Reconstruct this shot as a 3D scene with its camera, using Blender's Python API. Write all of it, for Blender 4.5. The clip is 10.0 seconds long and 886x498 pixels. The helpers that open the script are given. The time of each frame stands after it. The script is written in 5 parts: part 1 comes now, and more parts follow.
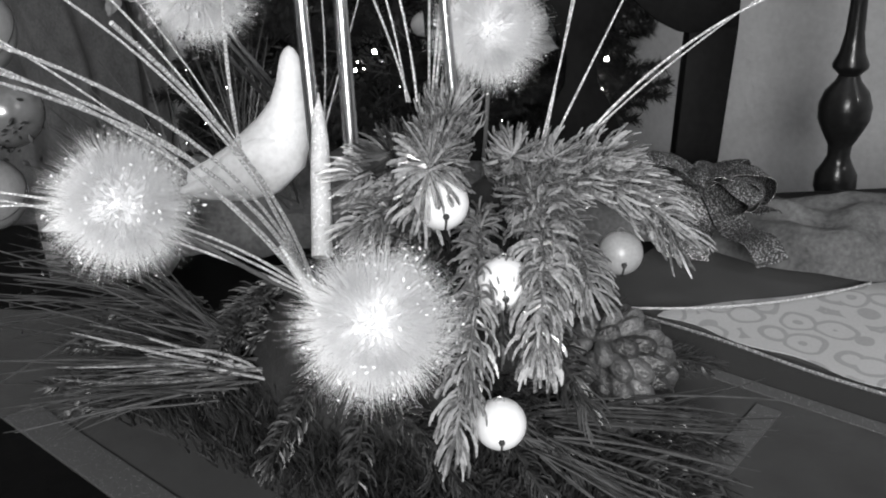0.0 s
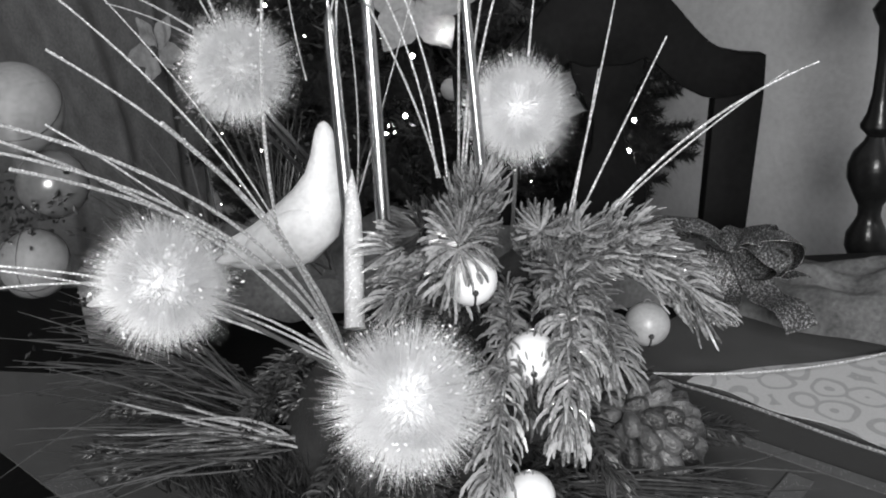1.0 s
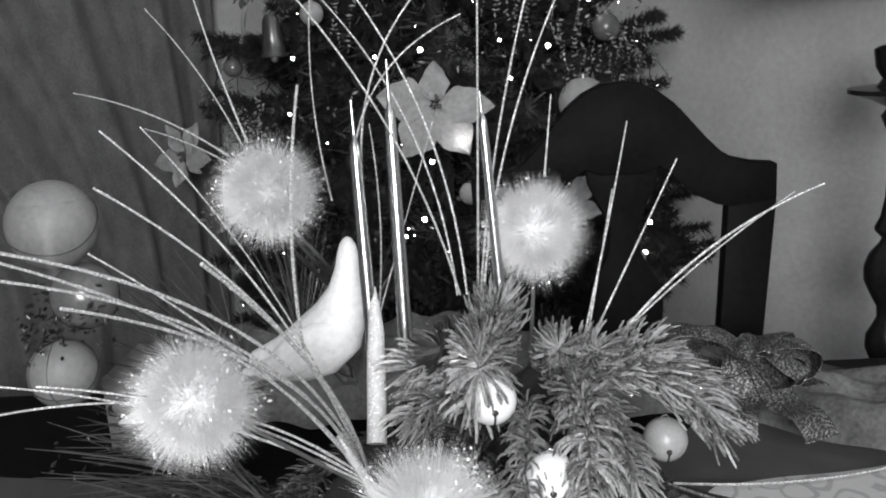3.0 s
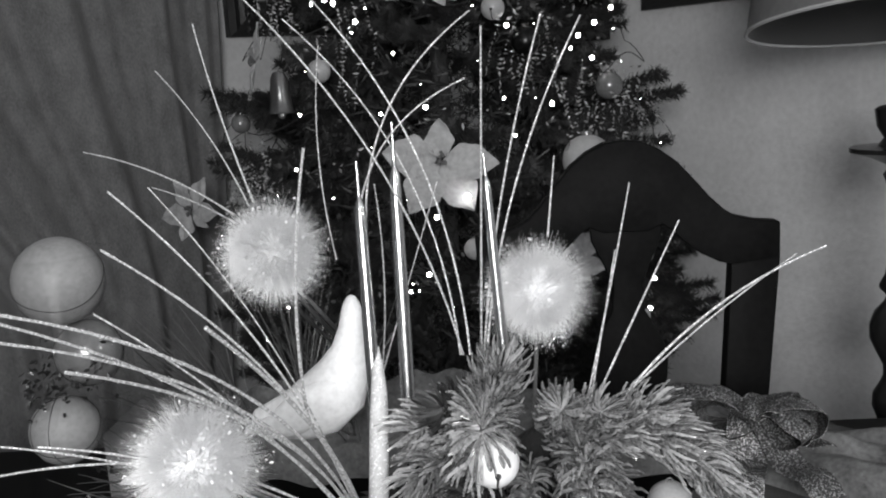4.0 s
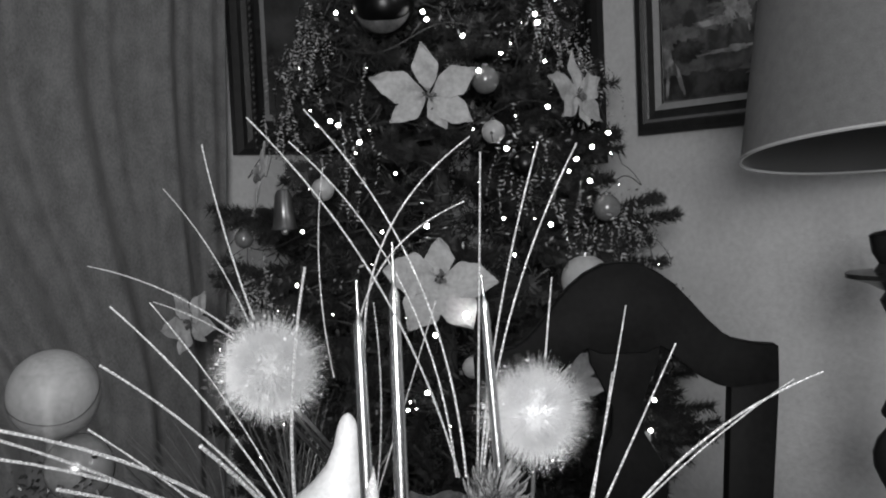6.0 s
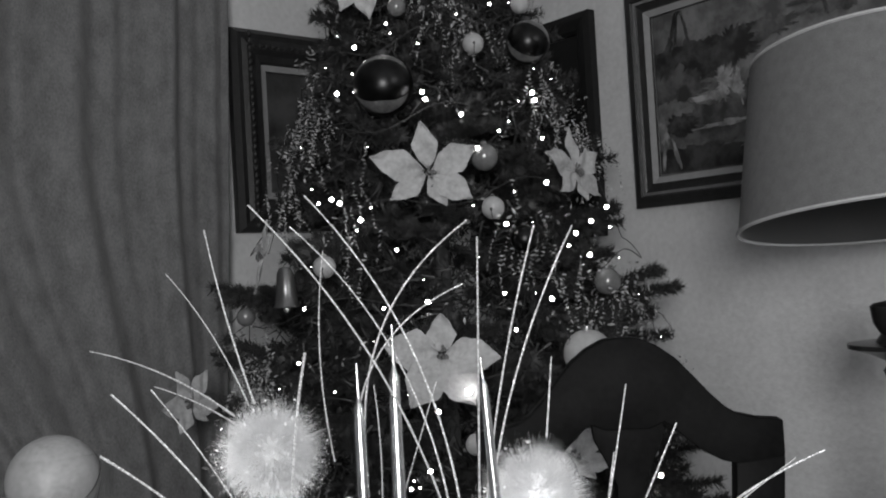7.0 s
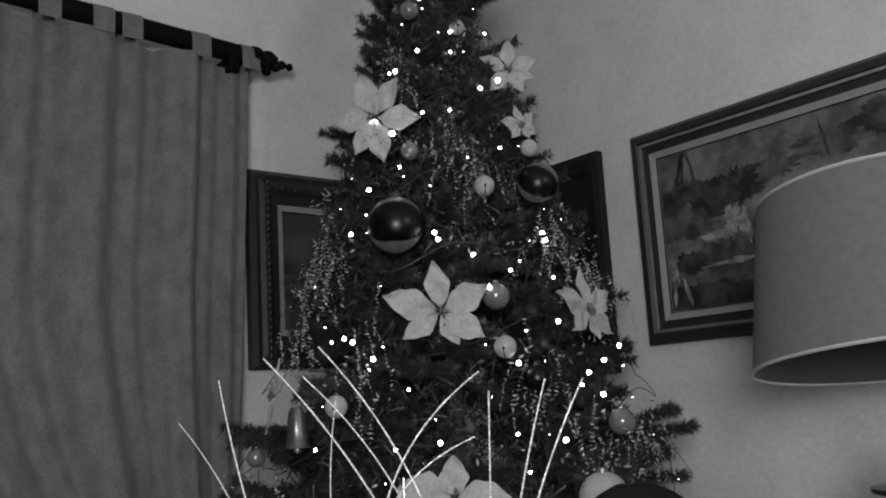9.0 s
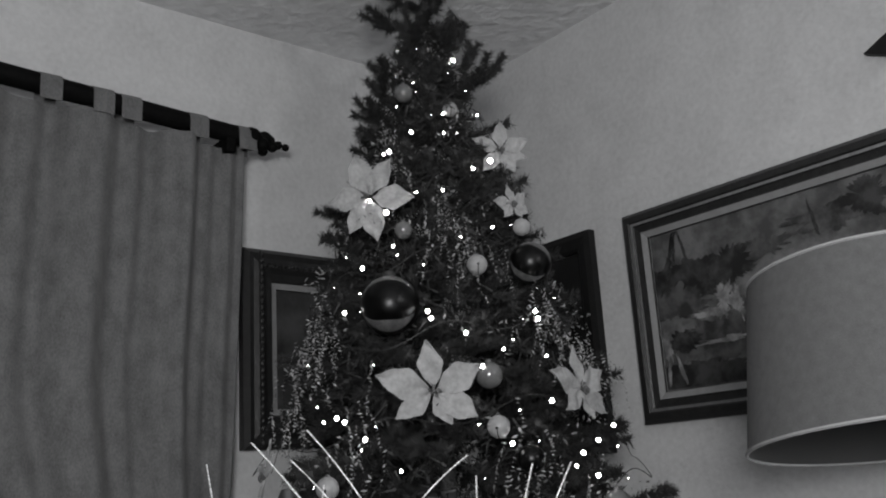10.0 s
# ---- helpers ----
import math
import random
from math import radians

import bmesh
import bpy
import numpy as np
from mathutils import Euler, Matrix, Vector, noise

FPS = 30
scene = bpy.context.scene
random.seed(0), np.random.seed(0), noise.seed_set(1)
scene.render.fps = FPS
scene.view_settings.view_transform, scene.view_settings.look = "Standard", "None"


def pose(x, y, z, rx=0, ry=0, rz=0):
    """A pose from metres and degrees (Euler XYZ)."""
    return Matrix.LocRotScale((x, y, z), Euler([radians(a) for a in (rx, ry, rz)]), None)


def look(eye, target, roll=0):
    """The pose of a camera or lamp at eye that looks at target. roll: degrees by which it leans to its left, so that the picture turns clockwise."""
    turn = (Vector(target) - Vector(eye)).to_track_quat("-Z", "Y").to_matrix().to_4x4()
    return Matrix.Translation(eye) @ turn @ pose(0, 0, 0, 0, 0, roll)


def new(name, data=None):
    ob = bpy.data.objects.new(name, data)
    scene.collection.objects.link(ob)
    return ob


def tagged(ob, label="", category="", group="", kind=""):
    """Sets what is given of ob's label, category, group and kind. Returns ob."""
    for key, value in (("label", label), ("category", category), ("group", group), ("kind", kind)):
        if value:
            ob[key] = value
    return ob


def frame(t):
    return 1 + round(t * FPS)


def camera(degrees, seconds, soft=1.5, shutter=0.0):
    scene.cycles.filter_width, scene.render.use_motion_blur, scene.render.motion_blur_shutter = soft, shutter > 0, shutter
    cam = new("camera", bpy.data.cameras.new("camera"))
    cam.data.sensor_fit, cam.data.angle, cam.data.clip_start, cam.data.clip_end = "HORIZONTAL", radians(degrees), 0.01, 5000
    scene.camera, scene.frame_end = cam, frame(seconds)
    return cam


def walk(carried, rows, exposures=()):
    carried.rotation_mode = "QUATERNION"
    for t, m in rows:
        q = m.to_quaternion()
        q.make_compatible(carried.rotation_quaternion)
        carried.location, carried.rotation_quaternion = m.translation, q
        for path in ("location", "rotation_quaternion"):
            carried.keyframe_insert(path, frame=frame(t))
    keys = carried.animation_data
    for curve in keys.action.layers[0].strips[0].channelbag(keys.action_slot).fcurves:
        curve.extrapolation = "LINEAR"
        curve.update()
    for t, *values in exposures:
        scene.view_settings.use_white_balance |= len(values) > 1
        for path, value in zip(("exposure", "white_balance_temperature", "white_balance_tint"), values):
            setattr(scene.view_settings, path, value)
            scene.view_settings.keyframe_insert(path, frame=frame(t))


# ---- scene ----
cam = camera(52.3, 10.0, soft=2.0)
PATH = [
    (0, (-0.0030, 0.0557, 1.1802), (-0.0250, 1.8911, 0.3859), -2.68),
    (0.5, (-0.0040, 0.0515, 1.1877), (-0.0560, 1.9095, 0.4494), -2.87),
    (1, (-0.0020, 0.0464, 1.1972), (-0.0850, 1.9254, 0.5172), -3.47),
    (1.5, (-0.0010, 0.0401, 1.2039), (-0.0880, 1.9361, 0.5734), -3.68),
    (2, (0.0000, 0.0357, 1.2104), (-0.0910, 1.9471, 0.6285), -3.89),
    (2.5, (-0.0020, 0.0332, 1.2147), (-0.1070, 1.9580, 0.6816), -3.93),
    (4, (0.0000, 0.0293, 1.2252), (-0.1190, 1.9918, 0.8590), -3.56),
    (4.5, (0.0000, 0.0282, 1.2243), (-0.1130, 2.0011, 0.9164), -3.14),
    (5, (0.0010, 0.0282, 1.2243), (-0.1080, 2.0098, 0.9768), -2.73),
    (5.5, (0.0010, 0.0263, 1.2255), (-0.1060, 2.0151, 1.0436), -2.42),
    (7, (0.0050, 0.0153, 1.2357), (-0.0990, 2.0120, 1.2852), -3.31),
    (7.5, (0.0080, 0.0097, 1.2403), (-0.0950, 2.0027, 1.3728), -3.51),
    (8, (0.0090, 0.0012, 1.2452), (-0.0990, 1.9883, 1.4447), -3.63),
    (8.5, (0.0060, 0.0005, 1.2483), (-0.1080, 1.9803, 1.5078), -3.55),
    (9, (0.0070, 0.0016, 1.2492), (-0.1060, 1.9690, 1.5904), -3.36),
    (9.5, (0.0120, -0.0055, 1.2489), (-0.0920, 1.9456, 1.6762), -3.44),
    (10, (0.0130, -0.0081, 1.2522), (-0.0780, 1.9248, 1.7578), -3.50),
]
walk(cam, [(t, look(eye, target, roll)) for t, eye, target, roll in PATH])

# ---- light ----
world = bpy.data.worlds.new("world")
scene.world = world
world.use_nodes = True
world.node_tree.nodes["Background"].inputs[0].default_value = (0.9, 0.95, 1.0, 1)
world.node_tree.nodes["Background"].inputs[1].default_value = 0.05


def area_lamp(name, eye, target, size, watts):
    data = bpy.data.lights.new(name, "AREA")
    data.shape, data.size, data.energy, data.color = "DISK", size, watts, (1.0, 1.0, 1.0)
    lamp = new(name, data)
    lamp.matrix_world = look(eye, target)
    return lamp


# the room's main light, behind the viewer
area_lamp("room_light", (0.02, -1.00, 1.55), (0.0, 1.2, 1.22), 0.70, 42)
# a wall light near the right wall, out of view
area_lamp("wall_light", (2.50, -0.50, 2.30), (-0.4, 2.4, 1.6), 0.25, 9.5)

# ---- materials ----
COOL = (0.995, 0.998, 1.01)


def tint(v):
    return (v * COOL[0], v * COOL[1], v * COOL[2], 1)


def gray(name, v, rough=0.5, metal=0.0, var=0.18, scale=30.0, bump=0.15, fine=8.0, spec=0.5, per_part=0.0, coat=0.0, depth=0.002, island=0.0):
    """A neutral surface with variation at two scales and a fine relief."""
    m = bpy.data.materials.new(name)
    m.use_nodes = True
    nt = m.node_tree
    b = nt.nodes["Principled BSDF"]
    b.inputs["Roughness"].default_value = rough
    b.inputs["Metallic"].default_value = metal
    b.inputs["Specular IOR Level"].default_value = spec
    b.inputs["Coat Weight"].default_value = coat
    co = nt.nodes.new("ShaderNodeTexCoord")
    big = nt.nodes.new("ShaderNodeTexNoise")
    big.inputs["Scale"].default_value = scale
    big.inputs["Detail"].default_value = 4
    small = nt.nodes.new("ShaderNodeTexNoise")
    small.inputs["Scale"].default_value = scale * fine
    small.inputs["Detail"].default_value = 3
    nt.links.new(co.outputs["Object"], big.inputs["Vector"])
    nt.links.new(co.outputs["Object"], small.inputs["Vector"])
    add = nt.nodes.new("ShaderNodeMath")
    add.operation = "ADD"
    nt.links.new(big.outputs["Fac"], add.inputs[0])
    nt.links.new(small.outputs["Fac"], add.inputs[1])
    last = add
    if per_part:
        info = nt.nodes.new("ShaderNodeObjectInfo")
        mul = nt.nodes.new("ShaderNodeMath")
        mul.operation = "MULTIPLY_ADD"
        mul.inputs[1].default_value, mul.inputs[2].default_value = per_part, -per_part / 2
        nt.links.new(info.outputs["Random"], mul.inputs[0])
        more = nt.nodes.new("ShaderNodeMath")
        more.operation = "ADD"
        nt.links.new(add.outputs[0], more.inputs[0])
        nt.links.new(mul.outputs[0], more.inputs[1])
        last = more
    if island:
        geo = nt.nodes.new("ShaderNodeNewGeometry")
        mul = nt.nodes.new("ShaderNodeMath")
        mul.operation = "MULTIPLY_ADD"
        mul.inputs[1].default_value, mul.inputs[2].default_value = island, -island / 2
        nt.links.new(geo.outputs["Random Per Island"], mul.inputs[0])
        more = nt.nodes.new("ShaderNodeMath")
        more.operation = "ADD"
        nt.links.new(last.outputs[0], more.inputs[0])
        nt.links.new(mul.outputs[0], more.inputs[1])
        last = more
    mp = nt.nodes.new("ShaderNodeMapRange")
    mp.inputs["From Min"].default_value, mp.inputs["From Max"].default_value = 0.6, 1.4
    mp.inputs["To Min"].default_value, mp.inputs["To Max"].default_value = max(0.0, 1 - var), 1 + var
    nt.links.new(last.outputs[0], mp.inputs["Value"])
    mix = nt.nodes.new("ShaderNodeMix")
    mix.data_type = "RGBA"
    mix.blend_type = "MULTIPLY"
    mix.inputs["Factor"].default_value = 1.0
    mix.inputs["A"].default_value = tint(v)
    nt.links.new(mp.outputs[0], mix.inputs["B"])
    nt.links.new(mix.outputs["Result"], b.inputs["Base Color"])
    if bump:
        bp = nt.nodes.new("ShaderNodeBump")
        bp.inputs["Strength"].default_value, bp.inputs["Distance"].default_value = bump, depth
        nt.links.new(add.outputs[0], bp.inputs["Height"])
        nt.links.new(bp.outputs["Normal"], b.inputs["Normal"])
    return m


def glittery(name, v, rough, scale, share, shine=0.9, metal=0.6):
    """A surface dusted with small bright flakes that catch the light."""
    m = gray(name, v, rough, 0.0, 0.25, scale * 0.2, 0.3, 6.0)
    nt = m.node_tree
    b = nt.nodes["Principled BSDF"]
    co = nt.nodes.new("ShaderNodeTexCoord")
    vo = nt.nodes.new("ShaderNodeTexVoronoi")
    vo.inputs["Scale"].default_value = scale
    nt.links.new(co.outputs["Object"], vo.inputs["Vector"])
    cut = nt.nodes.new("ShaderNodeMath")
    cut.operation = "GREATER_THAN"
    cut.inputs[1].default_value = 1 - share
    sep = nt.nodes.new("ShaderNodeSeparateColor")
    nt.links.new(vo.outputs["Color"], sep.inputs[0])
    nt.links.new(sep.outputs[0], cut.inputs[0])
    mix = nt.nodes.new("ShaderNodeMix")
    mix.data_type = "RGBA"
    nt.links.new(cut.outputs[0], mix.inputs["Factor"])
    old = b.inputs["Base Color"].links[0].from_socket
    nt.links.new(old, mix.inputs["A"])
    mix.inputs["B"].default_value = tint(shine)
    nt.links.new(mix.outputs["Result"], b.inputs["Base Color"])
    mr = nt.nodes.new("ShaderNodeMath")
    mr.operation = "MULTIPLY"
    mr.inputs[1].default_value = metal
    nt.links.new(cut.outputs[0], mr.inputs[0])
    nt.links.new(mr.outputs[0], b.inputs["Metallic"])
    return m


def cloth(name, v, var=0.15, scale=6.0, rough=0.9, stretch=1.0):
    m = gray(name, v, rough, 0.0, var, scale, 0.25, 60.0 if stretch == 1.0 else 9.0, 0.2)
    nt = m.node_tree
    if stretch != 1.0:
        co = next(n for n in nt.nodes if n.type == "TEX_COORD")
        mapping = nt.nodes.new("ShaderNodeMapping")
        mapping.inputs["Scale"].default_value = (1.0, 1.0, 1.0 / stretch)
        nt.links.new(co.outputs["Object"], mapping.inputs["Vector"])
        for n in nt.nodes:
            if n.type == "TEX_NOISE":
                nt.links.new(mapping.outputs[0], n.inputs["Vector"])
    b = nt.nodes["Principled BSDF"]
    b.inputs["Sheen Weight"].default_value = 0.15
    return m


def glow(name, v, strength):
    m = bpy.data.materials.new(name)
    m.use_nodes = True
    b = m.node_tree.nodes["Principled BSDF"]
    b.inputs["Base Color"].default_value = tint(v)
    b.inputs["Emission Color"].default_value = (1, 0.99, 0.97, 1)
    b.inputs["Emission Strength"].default_value = strength
    return m


def clear_glass(name):
    """Thin clear glass: seen straight through, with a faint mirror gloss."""
    m = bpy.data.materials.new(name)
    m.use_nodes = True
    nt = m.node_tree
    nt.nodes.clear()
    out = nt.nodes.new("ShaderNodeOutputMaterial")
    mix = nt.nodes.new("ShaderNodeMixShader")
    see = nt.nodes.new("ShaderNodeBsdfTransparent")
    see.inputs[0].default_value = (0.98, 0.98, 0.98, 1)
    gloss = nt.nodes.new("ShaderNodeBsdfGlossy")
    gloss.inputs["Roughness"].default_value = 0.12
    mix.inputs[0].default_value = 0.002
    nt.links.new(see.outputs[0], mix.inputs[1])
    nt.links.new(gloss.outputs[0], mix.inputs[2])
    nt.links.new(mix.outputs[0], out.inputs["Surface"])
    return m


def damask(name):
    """Pale cloth with a darker scrolled pattern woven in."""
    m = cloth(name, 0.46, var=0.1)
    nt = m.node_tree
    b = nt.nodes["Principled BSDF"]
    co = nt.nodes.new("ShaderNodeTexCoord")
    warp = nt.nodes.new("ShaderNodeTexNoise")
    warp.inputs["Scale"].default_value = 14
    nt.links.new(co.outputs["Object"], warp.inputs["Vector"])
    mad = nt.nodes.new("ShaderNodeVectorMath")
    mad.operation = "MULTIPLY_ADD"
    mad.inputs[1].default_value = (0.03, 0.03, 0.0)
    nt.links.new(warp.outputs["Color"], mad.inputs[0])
    nt.links.new(co.outputs["Object"], mad.inputs[2])
    vo = nt.nodes.new("ShaderNodeTexVoronoi")
    vo.inputs["Scale"].default_value = 26
    nt.links.new(mad.outputs[0], vo.inputs["Vector"])
    wave = nt.nodes.new("ShaderNodeMath")
    wave.operation = "SINE"
    mul = nt.nodes.new("ShaderNodeMath")
    mul.operation = "MULTIPLY"
    mul.inputs[1].default_value = 17
    nt.links.new(vo.outputs["Distance"], mul.inputs[0])
    nt.links.new(mul.outputs[0], wave.inputs[0])
    ramp = nt.nodes.new("ShaderNodeMapRange")
    ramp.inputs["From Min"].default_value, ramp.inputs["From Max"].default_value = 0.45, 0.7
    ramp.inputs["To Min"].default_value, ramp.inputs["To Max"].default_value = 1.0, 0.7
    nt.links.new(wave.outputs[0], ramp.inputs["Value"])
    mix = nt.nodes.new("ShaderNodeMix")
    mix.data_type = "RGBA"
    mix.blend_type = "MULTIPLY"
    mix.inputs["Factor"].default_value = 1.0
    nt.links.new(b.inputs["Base Color"].links[0].from_socket, mix.inputs["A"])
    nt.links.new(ramp.outputs[0], mix.inputs["B"])
    nt.links.new(mix.outputs["Result"], b.inputs["Base Color"])
    return m


def oil_paint(name, dark, light, scale, low=0.42, high=0.62):
    """Old oil painting: soft masses of light and dark with brush relief."""
    m = gray(name, 0.3, 0.45, 0.0, 0.3, 60.0, 0.4, 5.0, 0.4)
    nt = m.node_tree
    b = nt.nodes["Principled BSDF"]
    co = nt.nodes.new("ShaderNodeTexCoord")
    n1 = nt.nodes.new("ShaderNodeTexNoise")
    n1.inputs["Scale"].default_value = scale
    n1.inputs["Detail"].default_value = 7
    n1.inputs["Roughness"].default_value = 0.62
    n1.inputs["Distortion"].default_value = 0.15
    nt.links.new(co.outputs["Object"], n1.inputs["Vector"])
    mp = nt.nodes.new("ShaderNodeMapRange")
    mp.inputs["From Min"].default_value, mp.inputs["From Max"].default_value = low, high
    nt.links.new(n1.outputs["Fac"], mp.inputs["Value"])
    mix = nt.nodes.new("ShaderNodeMix")
    mix.data_type = "RGBA"
    nt.links.new(mp.outputs[0], mix.inputs["Factor"])
    mix.inputs["A"].default_value, mix.inputs["B"].default_value = tint(dark), tint(light)
    nt.links.new(mix.outputs["Result"], b.inputs["Base Color"])
    return m


M_WALL = gray("wall_plaster", 0.64, 0.9, 0, 0.12, 7.0, 0.35, 9.0, 0.2, depth=0.006)
M_CEIL = gray("ceiling_plaster", 0.80, 0.95, 0, 0.16, 4.0, 0.6, 6.0, 0.1, depth=0.02)
M_FLOOR = gray("floor_tile", 0.22, 0.4, 0, 0.2, 3.0, 0.1)
M_WOOD = gray("dark_polished_wood", 0.007, 0.5, 0, 0.4, 18.0, 0.12, 7.0, 0.035)
M_TABLE = gray("dark_table_wood", 0.006, 0.5, 0, 0.4, 14.0, 0.1, 9.0, 0.06)
M_LAMPWOOD = gray("glossy_turned_wood", 0.014, 0.28, 0, 0.5, 25.0, 0.2, 6.0, 0.4, coat=0.12)
M_FRAME = gray("dark_frame_wood", 0.022, 0.4, 0, 0.5, 40.0, 0.4, 5.0)
M_FRAME2 = gray("black_frame_wood", 0.009, 0.55, 0, 0.4, 40.0, 0.3, 5.0, 0.3)
M_GILT = gray("dull_gilt", 0.42, 0.3, 0.7, 0.3, 60.0, 0.3)
M_LINER = gray("pale_liner", 0.27, 0.75, 0, 0.15, 40.0, 0.2)
M_CURTAIN = cloth("curtain_cloth", 0.152, var=0.36, scale=26.0, stretch=1.7)
M_SHADE = gray("lampshade_linen", 0.145, 0.9, 0.0, 0.17, 60.0, 0.3, 7.0, 0.2, depth=0.001)
M_SHADE_IN = cloth("lampshade_lining", 0.08, var=0.1)
M_TRIM = gray("satin_trim", 0.55, 0.25, 0.3, 0.1, 50.0, 0.1)
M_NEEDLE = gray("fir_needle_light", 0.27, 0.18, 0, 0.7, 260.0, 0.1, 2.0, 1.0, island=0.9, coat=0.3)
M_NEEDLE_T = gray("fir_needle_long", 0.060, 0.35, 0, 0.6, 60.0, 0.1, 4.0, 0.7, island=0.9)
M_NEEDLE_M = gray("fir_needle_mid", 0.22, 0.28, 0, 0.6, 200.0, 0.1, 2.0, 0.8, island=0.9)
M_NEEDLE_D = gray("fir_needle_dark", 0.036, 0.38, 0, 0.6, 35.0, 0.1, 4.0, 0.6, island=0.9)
M_TREE = gray("tree_needle", 0.042, 0.5, 0, 0.5, 25.0, 0.0, 4.0, 0.4, per_part=0.5)
M_TWIG = gray("twig_bark", 0.10, 0.8, 0, 0.3, 60.0, 0.4)
M_WHITE = gray("white_porcelain", 0.90, 0.45, 0, 0.14, 45.0, 0.35, 4.0)
M_BELL = gray("white_enamel_bell", 0.85, 0.3, 0.0, 0.06, 40.0, 0.05)
M_BELLGREY = gray("grey_enamel_bell", 0.36, 0.35, 0.0, 0.15, 60.0, 0.1)
# near-black painted for the shade in bell slots; also colours the cone's core
M_DARK = gray("slot_shade_and_core", 0.03, 0.7)
M_FIBRE = gray("tinsel_fibre", 0.76, 0.35, 0.0, 0.2, 90.0, 0.0)
# core tone imitates how brightly a pompom's middle is lit; the leaf shares it
M_CORE_DIM = gray("pompom_core_dimmed", 0.5, 0.6, 0, 0.1, 80.0, 0.2)
M_CORE = gray("pompom_core", 0.90, 0.6, 0, 0.1, 80.0, 0.2)
# plain white instead of metal, so that the flakes read as glints
M_FLAKE = gray("glint_white_flake", 0.95, 0.35, 0.0, 0.05, 50.0, 0.0)
M_SPRIG = glittery("glitter_sprig", 0.42, 0.45, 900.0, 0.35)
M_STICK = glittery("frosted_stick", 0.62, 0.5, 900.0, 0.12, 0.95, 0.2)
M_ROD = gray("polished_gilt_rod", 0.55, 0.27, 1.0, 0.15, 60.0, 0.12, 3.0)
M_CONE = gray("glazed_cone_scale", 0.060, 0.36, 0.0, 0.75, 160.0, 0.8, 3.0, 0.8, per_part=1.1)
M_PETAL = gray("silk_petal", 0.41, 0.75, 0, 0.22, 26.0, 0.6, 4.0, 0.2)
# pale colour for the reflections painted on the dark balls
M_BALLPALE = gray("pale_reflection_paint", 0.13, 0.3, 0.2, 0.5, 70.0, 0.1, 3.0)
M_STAMEN = gray("flower_stamen", 0.10, 0.5, 0, 0.3)
M_FOIL = gray("crumpled_foil", 0.06, 0.3, 0.7, 0.5, 60.0, 0.0)
M_TINSEL = gray("tinsel_leaf", 0.28, 0.28, 0.2, 0.6, 60.0, 0.0, spec=0.8, island=0.9)
M_BALLDARK = gray("mirror_dark_ball", 0.03, 0.32, 1.0, 0.1, 20.0, 0.0)
M_BALLMID = gray("satin_grey_ball", 0.19, 0.22, 0.3, 0.2, 30.0, 0.05)
M_SNOW = gray("frosted_ball", 0.42, 0.8, 0, 0.15, 80.0, 0.6)
M_BULB = glow("lit_bulb", 0.9, 20.0)
M_WIRE = gray("dark_wire", 0.03, 0.5)
M_GLASS = clear_glass("clear_glass")
M_VASEBALL = gray("satin_vase_ball", 0.24, 0.6, 0.0, 0.2, 25.0, 0.1)
M_SCARF = gray("sheer_patterned_fabric", 0.11, 0.7, 0, 0.5, 38.0, 0.5, 5.0, 0.3)
M_BOW = glittery("glittered_ribbon", 0.030, 0.4, 1200.0, 0.16, 0.7, 0.8)
M_VELVET = cloth("black_velvet", 0.008, var=0.3, scale=20.0)
M_CORD = glittery("metallic_cord", 0.25, 0.35, 500.0, 0.3, 0.8, 0.9)
M_MAT = cloth("grey_placemat", 0.027, var=0.6, scale=22.0)
M_MATBAND = glittery("placemat_band", 0.085, 0.6, 1600.0, 0.02, 0.4, 0.4)
M_DAMASK = damask("pale_damask")
M_PAINT_A = oil_paint("painted_landscape", 0.035, 0.11, 16.0)
M_PAINT_B = oil_paint("painted_dark_canvas", 0.02, 0.07, 5.0)
M_PAINT_SKY = oil_paint("painted_pale_sky", 0.07, 0.18, 9.0)
M_PAINT_DARK = oil_paint("painted_dark_foliage", 0.018, 0.065, 18.0)
M_PAINT_PALE = oil_paint("painted_pale_form", 0.14, 0.34, 20.0)
M_FOAM = gray("dark_foam", 0.02, 0.9, 0, 0.3, 50.0, 0.5)
M_BOX = gray("pale_carton", 0.20, 0.7, 0, 0.15, 30.0, 0.1)


